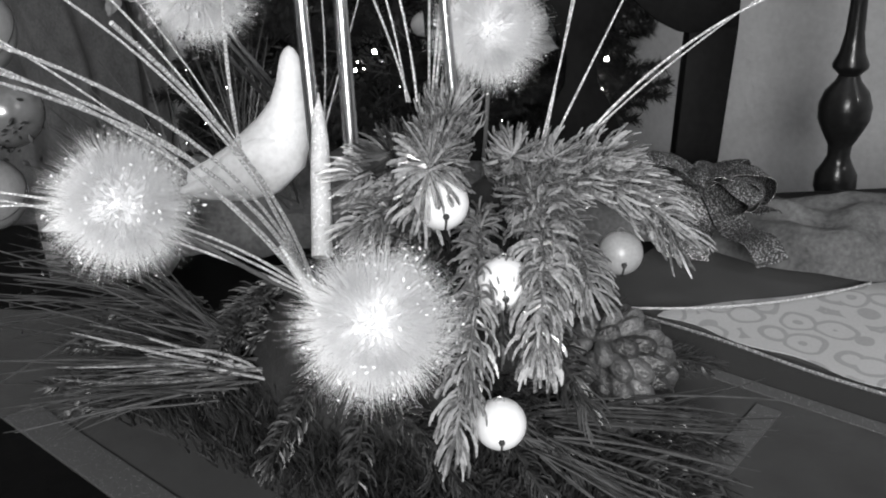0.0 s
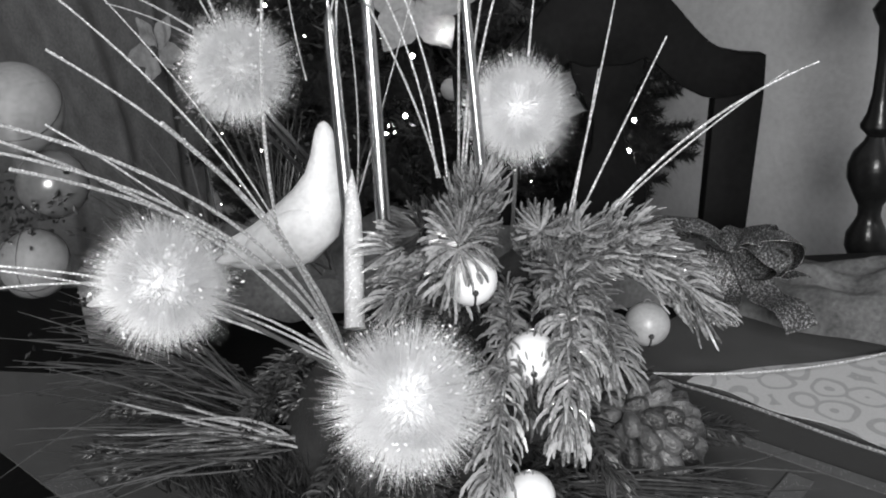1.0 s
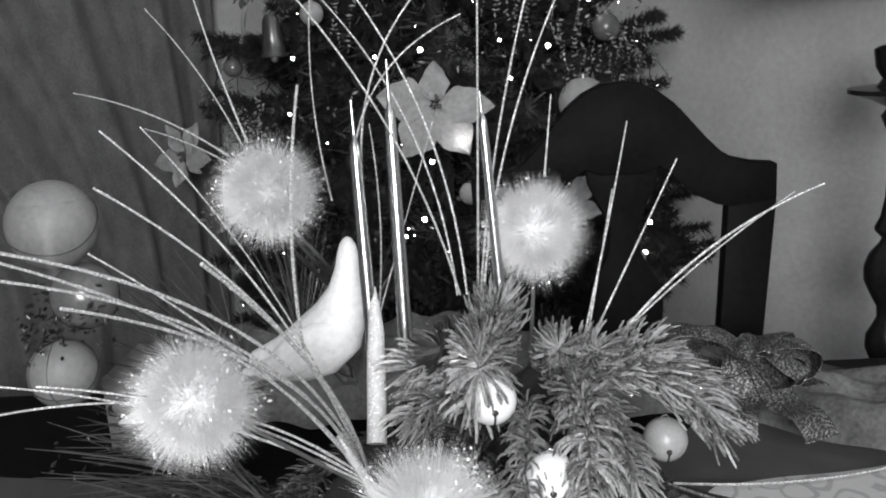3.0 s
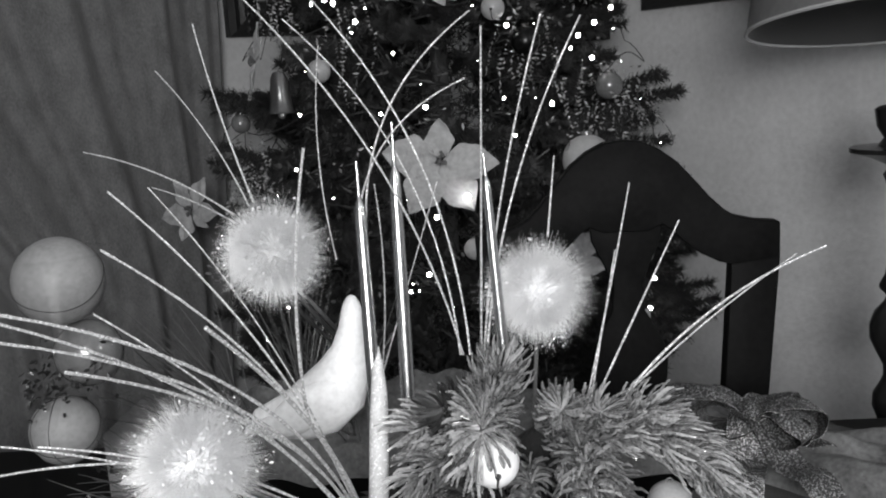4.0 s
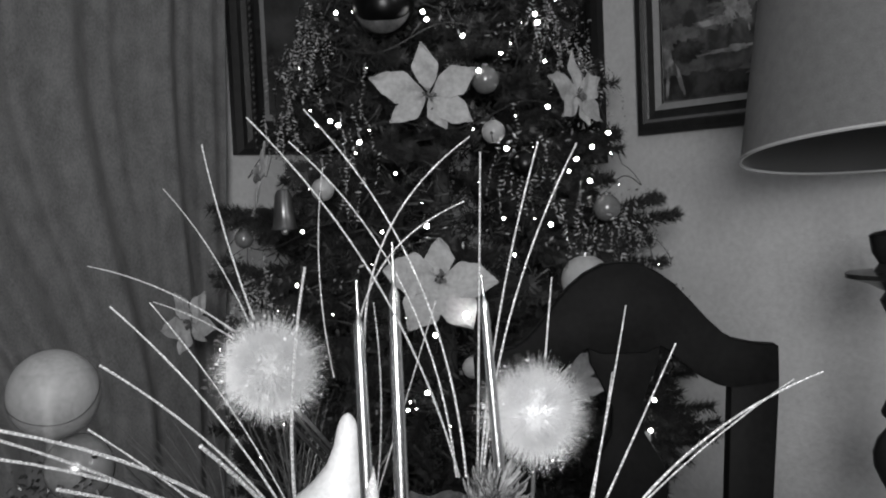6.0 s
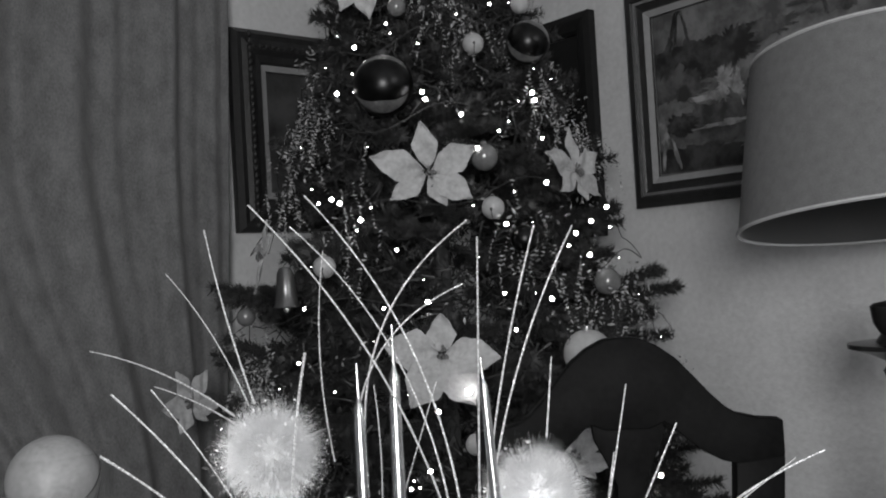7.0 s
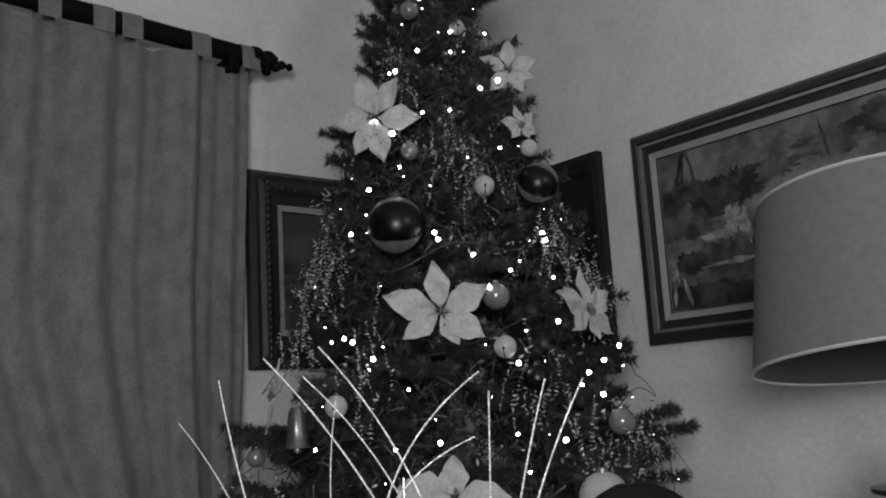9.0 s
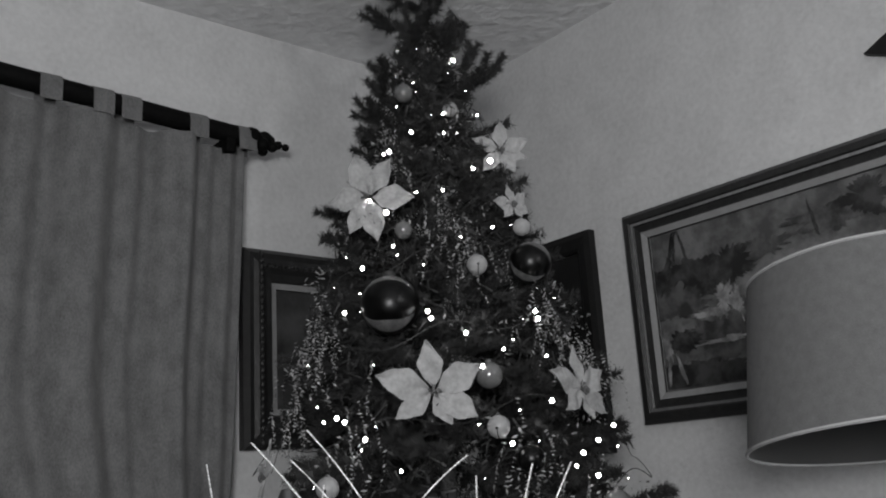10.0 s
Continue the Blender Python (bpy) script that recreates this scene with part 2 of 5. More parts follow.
# ---- mesh building ----
class Shape:
    """Collects points and faces; every mesh of the scene is made with one."""

    def __init__(self):
        self.v, self.f = [], []

    def put(self, verts, faces):
        n = len(self.v)
        self.v.extend(tuple(p) for p in verts)
        self.f.extend(tuple(i + n for i in f) for f in faces)
        return self

    def tube(self, pts, radii, sides=8, caps=True):
        pts = [Vector(p) for p in pts]
        rings, side = [], None
        for i, p in enumerate(pts):
            d = (pts[min(i + 1, len(pts) - 1)] - pts[max(i - 1, 0)]).normalized()
            if side is None:
                side = d.orthogonal().normalized()
            side = (side - d * side.dot(d)).normalized()
            up = d.cross(side)
            r = radii[i] if hasattr(radii, "__len__") else radii
            rings.append([p + (side * math.cos(a) + up * math.sin(a)) * r for a in (2 * math.pi * k / sides for k in range(sides))])
        vs = [q for ring in rings for q in ring]
        fs = []
        for i in range(len(pts) - 1):
            for k in range(sides):
                a, b = i * sides + k, i * sides + (k + 1) % sides
                fs.append((a, b, b + sides, a + sides))
        if caps:
            fs.append(tuple(range(sides))[::-1])
            fs.append(tuple((len(pts) - 1) * sides + k for k in range(sides)))
        return self.put(vs, fs)

    def spike(self, p, q, r):
        d = (q - p)
        s = d.orthogonal().normalized() * r
        u = d.normalized().cross(s)
        return self.put([p + s, p - s * 0.5 + u * 0.87, p - s * 0.5 - u * 0.87, q], [(0, 1, 3), (1, 2, 3), (2, 0, 3)])

    def needle(self, p, m, q, r):
        """A curved, blunt needle from p, bowed past m, to q."""
        d = (q - p)
        s = d.orthogonal().normalized()
        u = d.normalized().cross(s)
        vs = []
        for f, k in ((0.0, 0.7), (0.4, 1.0), (0.75, 0.95), (0.96, 0.6)):
            c = p * (1 - f) ** 2 + m * 2 * f * (1 - f) + q * f * f
            vs += [c + s * r * k, c + (u * 0.87 - s * 0.5) * r * k, c + (-u * 0.87 - s * 0.5) * r * k]
        vs.append(q)
        fs = []
        for i in (0, 3, 6):
            for k in range(3):
                a, b = i + k, i + (k + 1) % 3
                fs.append((a, b, b + 3, a + 3))
        fs += [(9, 10, 12), (10, 11, 12), (11, 9, 12)]
        return self.put(vs, fs)

    def lathe(self, profile, centre=(0, 0, 0), sides=32, bump=None):
        c = Vector(centre)
        vs, fs = [], []
        for r, z in profile:
            for k in range(sides):
                a = 2 * math.pi * k / sides
                vs.append(c + Vector((r * math.cos(a), r * math.sin(a), z)))
        for i in range(len(profile) - 1):
            for k in range(sides):
                a, b = i * sides + k, i * sides + (k + 1) % sides
                fs.append((a, b, b + sides, a + sides))
        return self.put(vs, fs)

    def ball(self, c, r, sides=20, squash=(1, 1, 1), turn=None):
        c = Vector(c)
        rows = sides // 2
        vs, fs = [], []
        for i in range(rows + 1):
            th = math.pi * i / rows
            for k in range(sides):
                a = 2 * math.pi * k / sides
                p = Vector((r * math.sin(th) * math.cos(a) * squash[0], r * math.sin(th) * math.sin(a) * squash[1], r * math.cos(th) * squash[2]))
                vs.append(c + (turn @ p if turn else p))
        for i in range(rows):
            for k in range(sides):
                a, b = i * sides + k, i * sides + (k + 1) % sides
                fs.append((a, b, b + sides, a + sides))
        return self.put(vs, fs)

    def box(self, lo, hi, m=None, bevel=0.0):
        b = bmesh.new()
        bmesh.ops.create_cube(b, size=1)
        for v in b.verts:
            v.co = Vector([lo[i] + (v.co[i] + 0.5) * (hi[i] - lo[i]) for i in range(3)])
        if bevel:
            bmesh.ops.bevel(b, geom=b.edges[:], offset=bevel, segments=2, affect="EDGES", profile=0.5)
        if m:
            bmesh.ops.transform(b, matrix=m, verts=b.verts)
        b.verts.index_update()
        self.put([v.co for v in b.verts], [[v.index for v in f.verts] for f in b.faces])
        b.free()
        return self

    def slab(self, outline, depth, m=None):
        """A flat outline in x, z given thickness along y."""
        n = len(outline)
        vs = [Vector((x, 0, z)) for x, z in outline] + [Vector((x, depth, z)) for x, z in outline]
        if m:
            vs = [m @ p for p in vs]
        fs = [tuple(range(n)), tuple(range(2 * n - 1, n - 1, -1))] + [(i, i + n, (i + 1) % n + n, (i + 1) % n) for i in range(n)]
        return self.put(vs, fs)

    def grid(self, fn, nu, nv, closed=False):
        vs = [fn(i / (nu - 1), j / (nv - 1)) for j in range(nv) for i in range(nu)]
        fs = [(j * nu + i, j * nu + i + 1, (j + 1) * nu + i + 1, (j + 1) * nu + i) for j in range(nv - 1) for i in range(nu - 1)]
        return self.put(vs, fs)

    def sheet(self, fn, nu, nv, thick):
        """A soft sheet with a thickness, from a function of two numbers."""
        top = [Vector(fn(i / (nu - 1), j / (nv - 1))) for j in range(nv) for i in range(nu)]
        nrm = []
        for j in range(nv):
            for i in range(nu):
                a = top[j * nu + min(i + 1, nu - 1)] - top[j * nu + max(i - 1, 0)]
                b = top[min(j + 1, nv - 1) * nu + i] - top[max(j - 1, 0) * nu + i]
                n = a.cross(b)
                nrm.append(n.normalized() if n.length > 1e-12 else Vector((0, 0, 1)))
        low = [p - n * thick for p, n in zip(top, nrm)]
        k = len(top)
        fs = []
        for j in range(nv - 1):
            for i in range(nu - 1):
                a = j * nu + i
                fs.append((a, a + 1, a + 1 + nu, a + nu))
                fs.append((k + a, k + a + nu, k + a + 1 + nu, k + a + 1))
        for i in range(nu - 1):
            a, b = i, (nv - 1) * nu + i
            fs.append((a, k + a, k + a + 1, a + 1))
            fs.append((b, b + 1, k + b + 1, k + b))
        for j in range(nv - 1):
            a, b = j * nu, j * nu + nu - 1
            fs.append((a, a + nu, k + a + nu, k + a))
            fs.append((b, k + b, k + b + nu, b + nu))
        return self.put(top + low, fs)


ORIGIN = {}


def mesh_of(name, shape, material, origin, smooth=True):
    me = bpy.data.meshes.new(name)
    me.from_pydata([Vector(p) - origin for p in shape.v], [], shape.f)
    me.update()
    if smooth:
        me.polygons.foreach_set("use_smooth", [True] * len(me.polygons))
        me.set_sharp_from_angle(angle=radians(42))
    me.materials.append(material)
    return me


def part(name, shape, material, parent, label="", smooth=True):
    """One mesh object under a thing or a part; the shape is in world metres."""
    origin = ORIGIN[parent]
    ob = new(name, mesh_of(name, shape, material, origin, smooth))
    ob.parent = parent
    ORIGIN[ob] = origin
    if label:
        tagged(ob, label)
    return ob


def group_of(name, at, label, category, group=""):
    """An empty at a thing's base that carries its parts."""
    ob = new(name)
    ob.location = at
    ob.empty_display_size = 0.02
    ORIGIN[ob] = Vector(at)
    return tagged(ob, label, category, group)


def single(name, shape, material, label, category, at, kind="", smooth=True, group=""):
    ob = new(name, mesh_of(name, shape, material, Vector(at), smooth))
    ob.location = at
    ORIGIN[ob] = Vector(at)
    return tagged(ob, label, category, group, kind)


rnd = random.Random(7)


def jitter(s):
    return Vector((rnd.gauss(0, s), rnd.gauss(0, s), rnd.gauss(0, s)))


def unit():
    while True:
        p = Vector((rnd.uniform(-1, 1), rnd.uniform(-1, 1), rnd.uniform(-1, 1)))
        if 0.1 < p.length < 1:
            return p.normalized()


def bezier(a, b, bend, n=14):
    """Points from a to b, bowed by the vector bend."""
    a, b, bend = Vector(a), Vector(b), Vector(bend)
    mid = (a + b) / 2 + bend * 2
    return [a * (1 - s) ** 2 + mid * 2 * s * (1 - s) + b * s * s for s in (i / (n - 1) for i in range(n))]


# ---- the room: two walls that meet behind the tree ----
CORNER = Vector((-0.042, 3.243, 0))
ALONG_R = Vector((math.cos(radians(-48)), math.sin(radians(-48)), 0))
ALONG_L = Vector((math.cos(radians(42)), math.sin(radians(42)), 0))
UP = Vector((0, 0, 1))


def basis(x, y, z, at):
    m = Matrix((x, y, z)).transposed().to_4x4()
    m.translation = at
    return m


WALL_R = basis(ALONG_R, ALONG_L, UP, CORNER)      # x runs away from the corner, the room lies at y < 0
WALL_L = basis(ALONG_L, -ALONG_R, UP, CORNER)     # x is negative away from the corner, the room lies at y < 0
ROOM, CEILING = 5.2, 2.73


def setting(name, lo, hi, m, material, label, category):
    s = Shape().box(lo, hi, m)
    return single(name, s, material, label, category, (0, 0, 0), "structure", smooth=False)


setting("floor", (-0.2, -ROOM - 0.2, -0.1), (ROOM + 0.2, 0.2, 0), WALL_R, M_FLOOR, "dull grey floor of the living room", "floor")
setting("wall_right", (0, 0, 0), (ROOM, 0.15, CEILING), WALL_R, M_WALL, "pale rough plastered wall with hung paintings", "wall")
setting("wall_left", (-ROOM, 0, 0), (-0.0, 0.15, CEILING), WALL_L, M_WALL, "pale rough plastered wall behind the curtain", "wall")
setting("wall_back", (0, -ROOM - 0.15, 0), (ROOM, -ROOM, CEILING), WALL_R, M_WALL, "plain pale plastered wall", "wall")
setting("wall_side", (ROOM, -ROOM, 0), (ROOM + 0.15, 0, CEILING), WALL_R, M_WALL, "plain pale plastered wall", "wall")
setting("ceiling", (-0.15, -ROOM - 0.15, CEILING), (ROOM + 0.15, 0.15, CEILING + 0.1), WALL_R, M_CEIL, "grey ceiling with rough swirled plaster", "ceiling")


# ---- framed paintings ----
def framed(name, wall, x0, x1, z0, z1, profile, label, canvas, canvas_label, wood, accents=()):
    """profile: (inset, proud) pairs from the outer back edge to the inner lip; accents: indices of strips in another material."""
    root = group_of(name, wall @ Vector(((x0 + x1) / 2, 0, z0)), label, "painting")

    def ring(inset, proud):
        return [wall @ Vector(p) for p in ((x0 + inset, -proud, z0 + inset), (x1 - inset, -proud, z0 + inset), (x1 - inset, -proud, z1 - inset), (x0 + inset, -proud, z1 - inset))]

    body, strips = Shape(), {}
    for i in range(len(profile) - 1):
        a, b = ring(*profile[i]), ring(*profile[i + 1])
        fs = [(k, (k + 1) % 4, 4 + (k + 1) % 4, 4 + k) for k in range(4)]
        mat = dict(accents).get(i)
        (strips.setdefault(mat, Shape()) if mat else body).put(a + b, fs)
    part("frame", body, wood, root, smooth=False)
    for mat, s in strips.items():
        part("frame_moulding" if mat is M_GILT else "liner", s, mat, root, "thin pale inner strip of the frame", smooth=False)
    inset, proud = profile[-1]
    c = Shape().box((x0 + inset, -proud + 0.002, z0 + inset), (x1 - inset, -proud + 0.008, z1 - inset), wall)
    part("canvas", c, canvas, root, canvas_label, smooth=False)
    return root


PROFILE = [(0, 0.002), (0, 0.022), (0.012, 0.034), (0.03, 0.036), (0.034, 0.030), (0.042, 0.030), (0.046, 0.026), (0.062, 0.022), (0.066, 0.024), (0.084, 0.018), (0.086, 0.012)]
PICTURE = WALL_R @ pose(0.022, 0, 0)
landscape = framed("landscape_painting", PICTURE, 0.722, 1.72, 1.385, 2.012, PROFILE, "old oil landscape in a dark wooden frame", M_PAINT_SKY,
                   "oil landscape with trees, dark ground and plain pale forms", M_FRAME, ((4, M_GILT), (8, M_LINER)))


def dab(name, material, cx, cz, rx, rz, lift, seed, points=160, rough=0.3, lean=0.0):
    """A ragged patch of paint on the landscape."""
    out = []
    for i in range(points):
        a = -2 * math.pi * i / points
        v = Vector((math.cos(a), math.sin(a), seed * 3.7))
        k = 1 + rough * (1.3 * noise.noise(v * 1.5) + 0.9 * noise.noise(v * 4.0) + 0.7 * noise.noise(v * 9.0) + 0.6 * noise.noise(v * 19.0))
        x, z = rx * k * math.cos(a), rz * k * math.sin(a)
        x, z = min(max(cx + x + lean * z, 0.812), 1.63), min(max(cz + z, 1.475), 1.922)
        out.append((x, z))
    part(name, Shape().slab(out, 0.0006, PICTURE @ pose(0, -0.0125 - lift * 0.0005, 0)), material, landscape, smooth=False)


dab("painted_ground", M_PAINT_DARK, 0.941, 1.497, 0.198, 0.049, 1, 3, rough=0.25)
dab("painted_ground", M_PAINT_A, 1.013, 1.593, 0.164, 0.052, 1, 4, rough=0.3)
dab("painted_foliage", M_PAINT_DARK, 0.943, 1.770, 0.157, 0.061, 2, 5, rough=0.35)
dab("painted_foliage", M_PAINT_DARK, 1.061, 1.784, 0.065, 0.048, 2.5, 6, rough=0.4)
dab("painted_foliage", M_PAINT_A, 0.872, 1.707, 0.097, 0.050, 2.2, 7, rough=0.35)
dab("painted_foliage", M_PAINT_DARK, 1.459, 1.870, 0.075, 0.043, 2, 8, rough=0.4)
dab("painted_foliage", M_PAINT_A, 1.364, 1.847, 0.107, 0.035, 1.5, 9, rough=0.4)
dab("painted_foliage", M_PAINT_A, 1.179, 1.810, 0.070, 0.037, 1.5, 10, rough=0.5)
dab("painted_trunk", M_PAINT_DARK, 0.868, 1.844, 0.010, 0.082, 4, 11, rough=0.6, lean=0.35)
dab("painted_trunk", M_PAINT_DARK, 0.921, 1.868, 0.005, 0.045, 4, 12, rough=0.6, lean=-0.25)
dab("painted_trunk", M_PAINT_DARK, 0.890, 1.870, 0.004, 0.041, 4, 13, rough=0.6, lean=0.1)
dab("painted_trunk", M_PAINT_DARK, 1.322, 1.849, 0.005, 0.043, 4, 14, rough=0.4, lean=-0.2)
# plain pale forms in place of the picture's figures
dab("painted_rock", M_PAINT_PALE, 0.991, 1.667, 0.056, 0.011, 5, 15, rough=0.5)
dab("painted_rock", M_PAINT_PALE, 1.036, 1.696, 0.026, 0.040, 6, 16, rough=0.6, lean=0.3)
dab("painted_rock", M_PAINT_PALE, 1.077, 1.678, 0.015, 0.037, 6, 17, rough=0.6, lean=-0.2)
dab("painted_rock", M_PAINT_PALE, 1.035, 1.589, 0.076, 0.007, 6, 18, rough=0.5, lean=1.2)
dab("painted_rock", M_PAINT_A, 1.085, 1.657, 0.032, 0.033, 5.5, 19, rough=0.5)
dab("painted_patch", M_PAINT_DARK, 0.893, 1.604, 0.059, 0.027, 7, 20, rough=0.35)
dab("painted_patch", M_PAINT_PALE, 0.831, 1.596, 0.013, 0.034, 8, 21, rough=0.5, lean=-0.2)
dab("painted_patch", M_PAINT_PALE, 0.871, 1.525, 0.007, 0.035, 8, 22, rough=0.5, lean=-0.3)
dab("painted_patch", M_PAINT_PALE, 0.827, 1.521, 0.006, 0.032, 8, 23, rough=0.5, lean=0.1)

framed("dark_painting", WALL_R, 0.08, 0.612, 1.315, 2.009, [(0, 0.002), (0, 0.03), (0.02, 0.036), (0.05, 0.03), (0.06, 0.022), (0.062, 0.012)],
       "nearly black framed picture partly hidden by the tree", M_FRAME2, "very dark canvas", M_FRAME2)
carved = framed("carved_frame_painting", WALL_L, -0.933, -0.18, 1.382, 1.985, [(0, 0.002), (0, 0.03), (0.015, 0.045), (0.03, 0.04), (0.045, 0.045), (0.062, 0.045), (0.075, 0.035), (0.095, 0.03), (0.1, 0.02), (0.118, 0.016), (0.12, 0.01)],
                "dark painting in a carved wooden frame beside the curtain", M_PAINT_B, "dark old canvas", M_FRAME, ((8, M_LINER),))
plaque = Shape().slab([(1.545, 2.215), (1.66, 2.27), (1.775, 2.215), (1.66, 2.16)], 0.02, WALL_R @ pose(0, -0.022, 0))
single("wall_plaque", plaque, M_FRAME2, "dark pointed wooden plaque hung high on the wall", "wall ornament", WALL_R @ Vector((1.66, 0, 2.16)), smooth=False)
beads = Shape()
for z in np.arange(1.40, 1.97, 0.021):
    for x in (-0.880, -0.233):
        beads.ball(WALL_L @ Vector((x, -0.046, z)), 0.008, 8, (1.0, 1.0, 1.5))
for x in np.arange(-0.868, -0.24, 0.021):
    for z in (1.435, 1.932):
        beads.ball(WALL_L @ Vector((x, -0.046, z)), 0.008, 8, (1.3, 1.0, 1.0))
tagged(part("carving", beads, M_FRAME, carved, "row of small carved leaves"), kind="stuff")


# ---- curtain on its rod ----
ROD_Y = -0.115


def rod_z(x):
    """The rod droops a little towards its free end."""
    return 2.304 + (-x - 0.963) * 0.058


ROD_Z = rod_z(-0.95)
rod = group_of("curtain_rod", WALL_L @ Vector((-0.9, ROD_Y, ROD_Z)), "thick dark wooden curtain rod with a turned berry finial", "curtain rod")
part("pole", Shape().tube([WALL_L @ Vector((-3.95, ROD_Y, rod_z(-3.95))), WALL_L @ Vector((-0.955, ROD_Y, ROD_Z))], 0.029, 16), M_WOOD, rod)
part("finial", Shape().ball(WALL_L @ Vector((-0.948, ROD_Y, ROD_Z)), 0.036, 18), M_WOOD, rod, "turned wooden knob")
for dx, dz, dy, r in ((0.045, 0.006, 0, 0.026), (0.03, -0.02, -0.02, 0.02), (0.07, 0.012, 0.01, 0.016), (0.068, -0.016, -0.008, 0.017), (0.092, -0.004, 0, 0.014), (0.118, -0.006, 0, 0.012), (0.05, -0.024, 0.02, 0.016)):
    part("finial_berry", Shape().ball(WALL_L @ Vector((-0.948 + dx, ROD_Y + dy, ROD_Z + dz)), r, 14), M_WOOD, rod)
part("bracket", Shape().box((-1.035, ROD_Y - 0.02, ROD_Z - 0.06), (-1.005, 0.0, ROD_Z - 0.01), WALL_L, 0.004), M_WOOD, rod)


def curtain_point(s, q):
    """s across from the free edge, q from the top down; the cloth is gathered towards its free edge lower down."""
    h = min(1.0, max(0.0, (q - 0.26) / 0.50))
    k = 1 - 0.50 * h * h * (3 - 2 * h)
    x = -0.965 - 0.135 * q ** 1.3 - 3.0 * s * k
    top = rod_z(-0.965 - 3.0 * s) - 0.042
    z = top - (top - 0.02) * q - 0.004 * abs(math.sin(s * 41)) * (1 - q)
    z -= 0.35 * s * math.sin(math.pi * min(1.0, q / 0.75)) * h
    fold = 0.026 * math.sin(62 * s + 1.8 * math.sin(7 * s)) + 0.010 * (1 - 0.4 * h) * math.sin(129 * s + 1.3 + 1.5 * q + 2 * math.sin(11 * s))
    fold += 0.009 * (1 - h) * math.sin(247 * s + 3 * math.sin(17 * s))
    fine = 0.014 * noise.noise(Vector((s * 33, q * 1.5, 9))) + 0.003 * noise.noise(Vector((s * 60, q * 9, 3)))
    return WALL_L @ Vector((x, ROD_Y + fold + fine, max(0.02, z)))


curtain = group_of("curtain", WALL_L @ Vector((-1.8, ROD_Y, 0.02)), "heavy plain grey tab-top curtain hanging in folds", "curtain")
part("curtain_cloth", Shape().sheet(curtain_point, 400, 70, 0.003), M_CURTAIN, curtain)
for x in (-0.972, -1.125, -1.322, -1.398, -1.535, -1.70, -1.84, -2.0, -2.17, -2.33, -2.5, -2.68, -2.85):
    def tab(s, q, x=x):
        w = 0.028
        zr = rod_z(x)
        low = zr - 0.050
        if q < 0.35:
            y, z = -0.032, low + (zr - low) * q / 0.35
        elif q > 0.65:
            y, z = 0.032, low + (zr - low) * (1 - q) / 0.35
        else:
            b = math.pi * (q - 0.35) / 0.3
            y, z = -0.032 * math.cos(b), zr + 0.032 * math.sin(b)
        return WALL_L @ Vector((x + (s - 0.5) * 2 * w, ROD_Y + y, z))
    part("tab", Shape().sheet(tab, 3, 22, 0.002), M_CURTAIN, curtain)


# ---- Christmas tree ----
AXIS, APEX, SLOPE = Vector((-0.125, 2.42, 0)), 2.70, 0.37


def tree_radius(z):
    return SLOPE * (APEX - z) if z > 1.05 else 0.61 - 0.02 * (1.05 - z)


def fullness(z, az):
    """The tree is sparser towards the curtain and a little so on its other flank."""
    az = (az + 180) % 360 - 180
    band = math.exp(-((z - 1.33) / 0.2) ** 2)
    return 1 - band * (0.26 / (1 + math.exp((az + 38) / 7)) + 0.10 / (1 + math.exp(-(az - 40) / 7)))


def on_tree(z, az, k=0.97):
    a = radians(az)
    r = k * (tree_radius(z) + 0.0074)
    return Vector((AXIS.x + r * math.sin(a), AXIS.y - r * math.cos(a), z))


def outward(az, rise=0.0):
    a = radians(az)
    return Vector((math.sin(a), -math.cos(a), rise)).normalized()


tree = group_of("christmas_tree", (AXIS.x, AXIS.y, 0), "tall dark artificial Christmas tree in the corner, decked with lights", "tree")
part("trunk", Shape().tube([(AXIS.x, AXIS.y, 0.0), (AXIS.x, AXIS.y, 1.4), (AXIS.x, AXIS.y, 2.62)], [0.03, 0.022, 0.008], 10), M_TWIG, tree)
stand = Shape()
for k in range(3):
    a = 2.1 * k + 0.4
    stand.tube([(AXIS.x, AXIS.y, 0.14), (AXIS.x + 0.3 * math.cos(a), AXIS.y + 0.3 * math.sin(a), 0.012)], 0.012, 8)
part("stand", stand, M_WIRE, tree)


def tree_spray(seed, length):
    """One branch that points along +x, with two or three side twigs, all bristling with needles."""
    r = random.Random(seed)
    s = Shape()
    lines = [([Vector((0, 0, 0)), Vector((length * 0.55, 0, -0.01)), Vector((length, 0, 0.02 + r.uniform(-0.01, 0.02)))], 1.0)]
    for side in (-1, 1, -1, 1):
        st = r.uniform(0.3, 0.65) * length
        l = length * r.uniform(0.3, 0.45)
        a = side * r.uniform(0.5, 0.9)
        lines.append(([Vector((st, 0, -0.005)), Vector((st + l * math.cos(a), l * math.sin(a), r.uniform(-0.04, 0.04)))], 0.9))
    for pts, k in lines:
        s.tube(pts, 0.0025, 4, False)
        for a, b in zip(pts, pts[1:]):
            d = (b - a).normalized()
            n = int((b - a).length * 2500)
            for _ in range(n):
                p = a.lerp(b, r.random())
                o = Vector((r.gauss(0, 1), r.gauss(0, 1), r.gauss(0, 1)))
                o = (o - d * o.dot(d)).normalized()
                q = p + (o * r.uniform(0.7, 1.0) + d * r.uniform(0.3, 0.9)).normalized() * r.uniform(0.019, 0.030)
                s.spike(p, q, 0.0016)
    return s


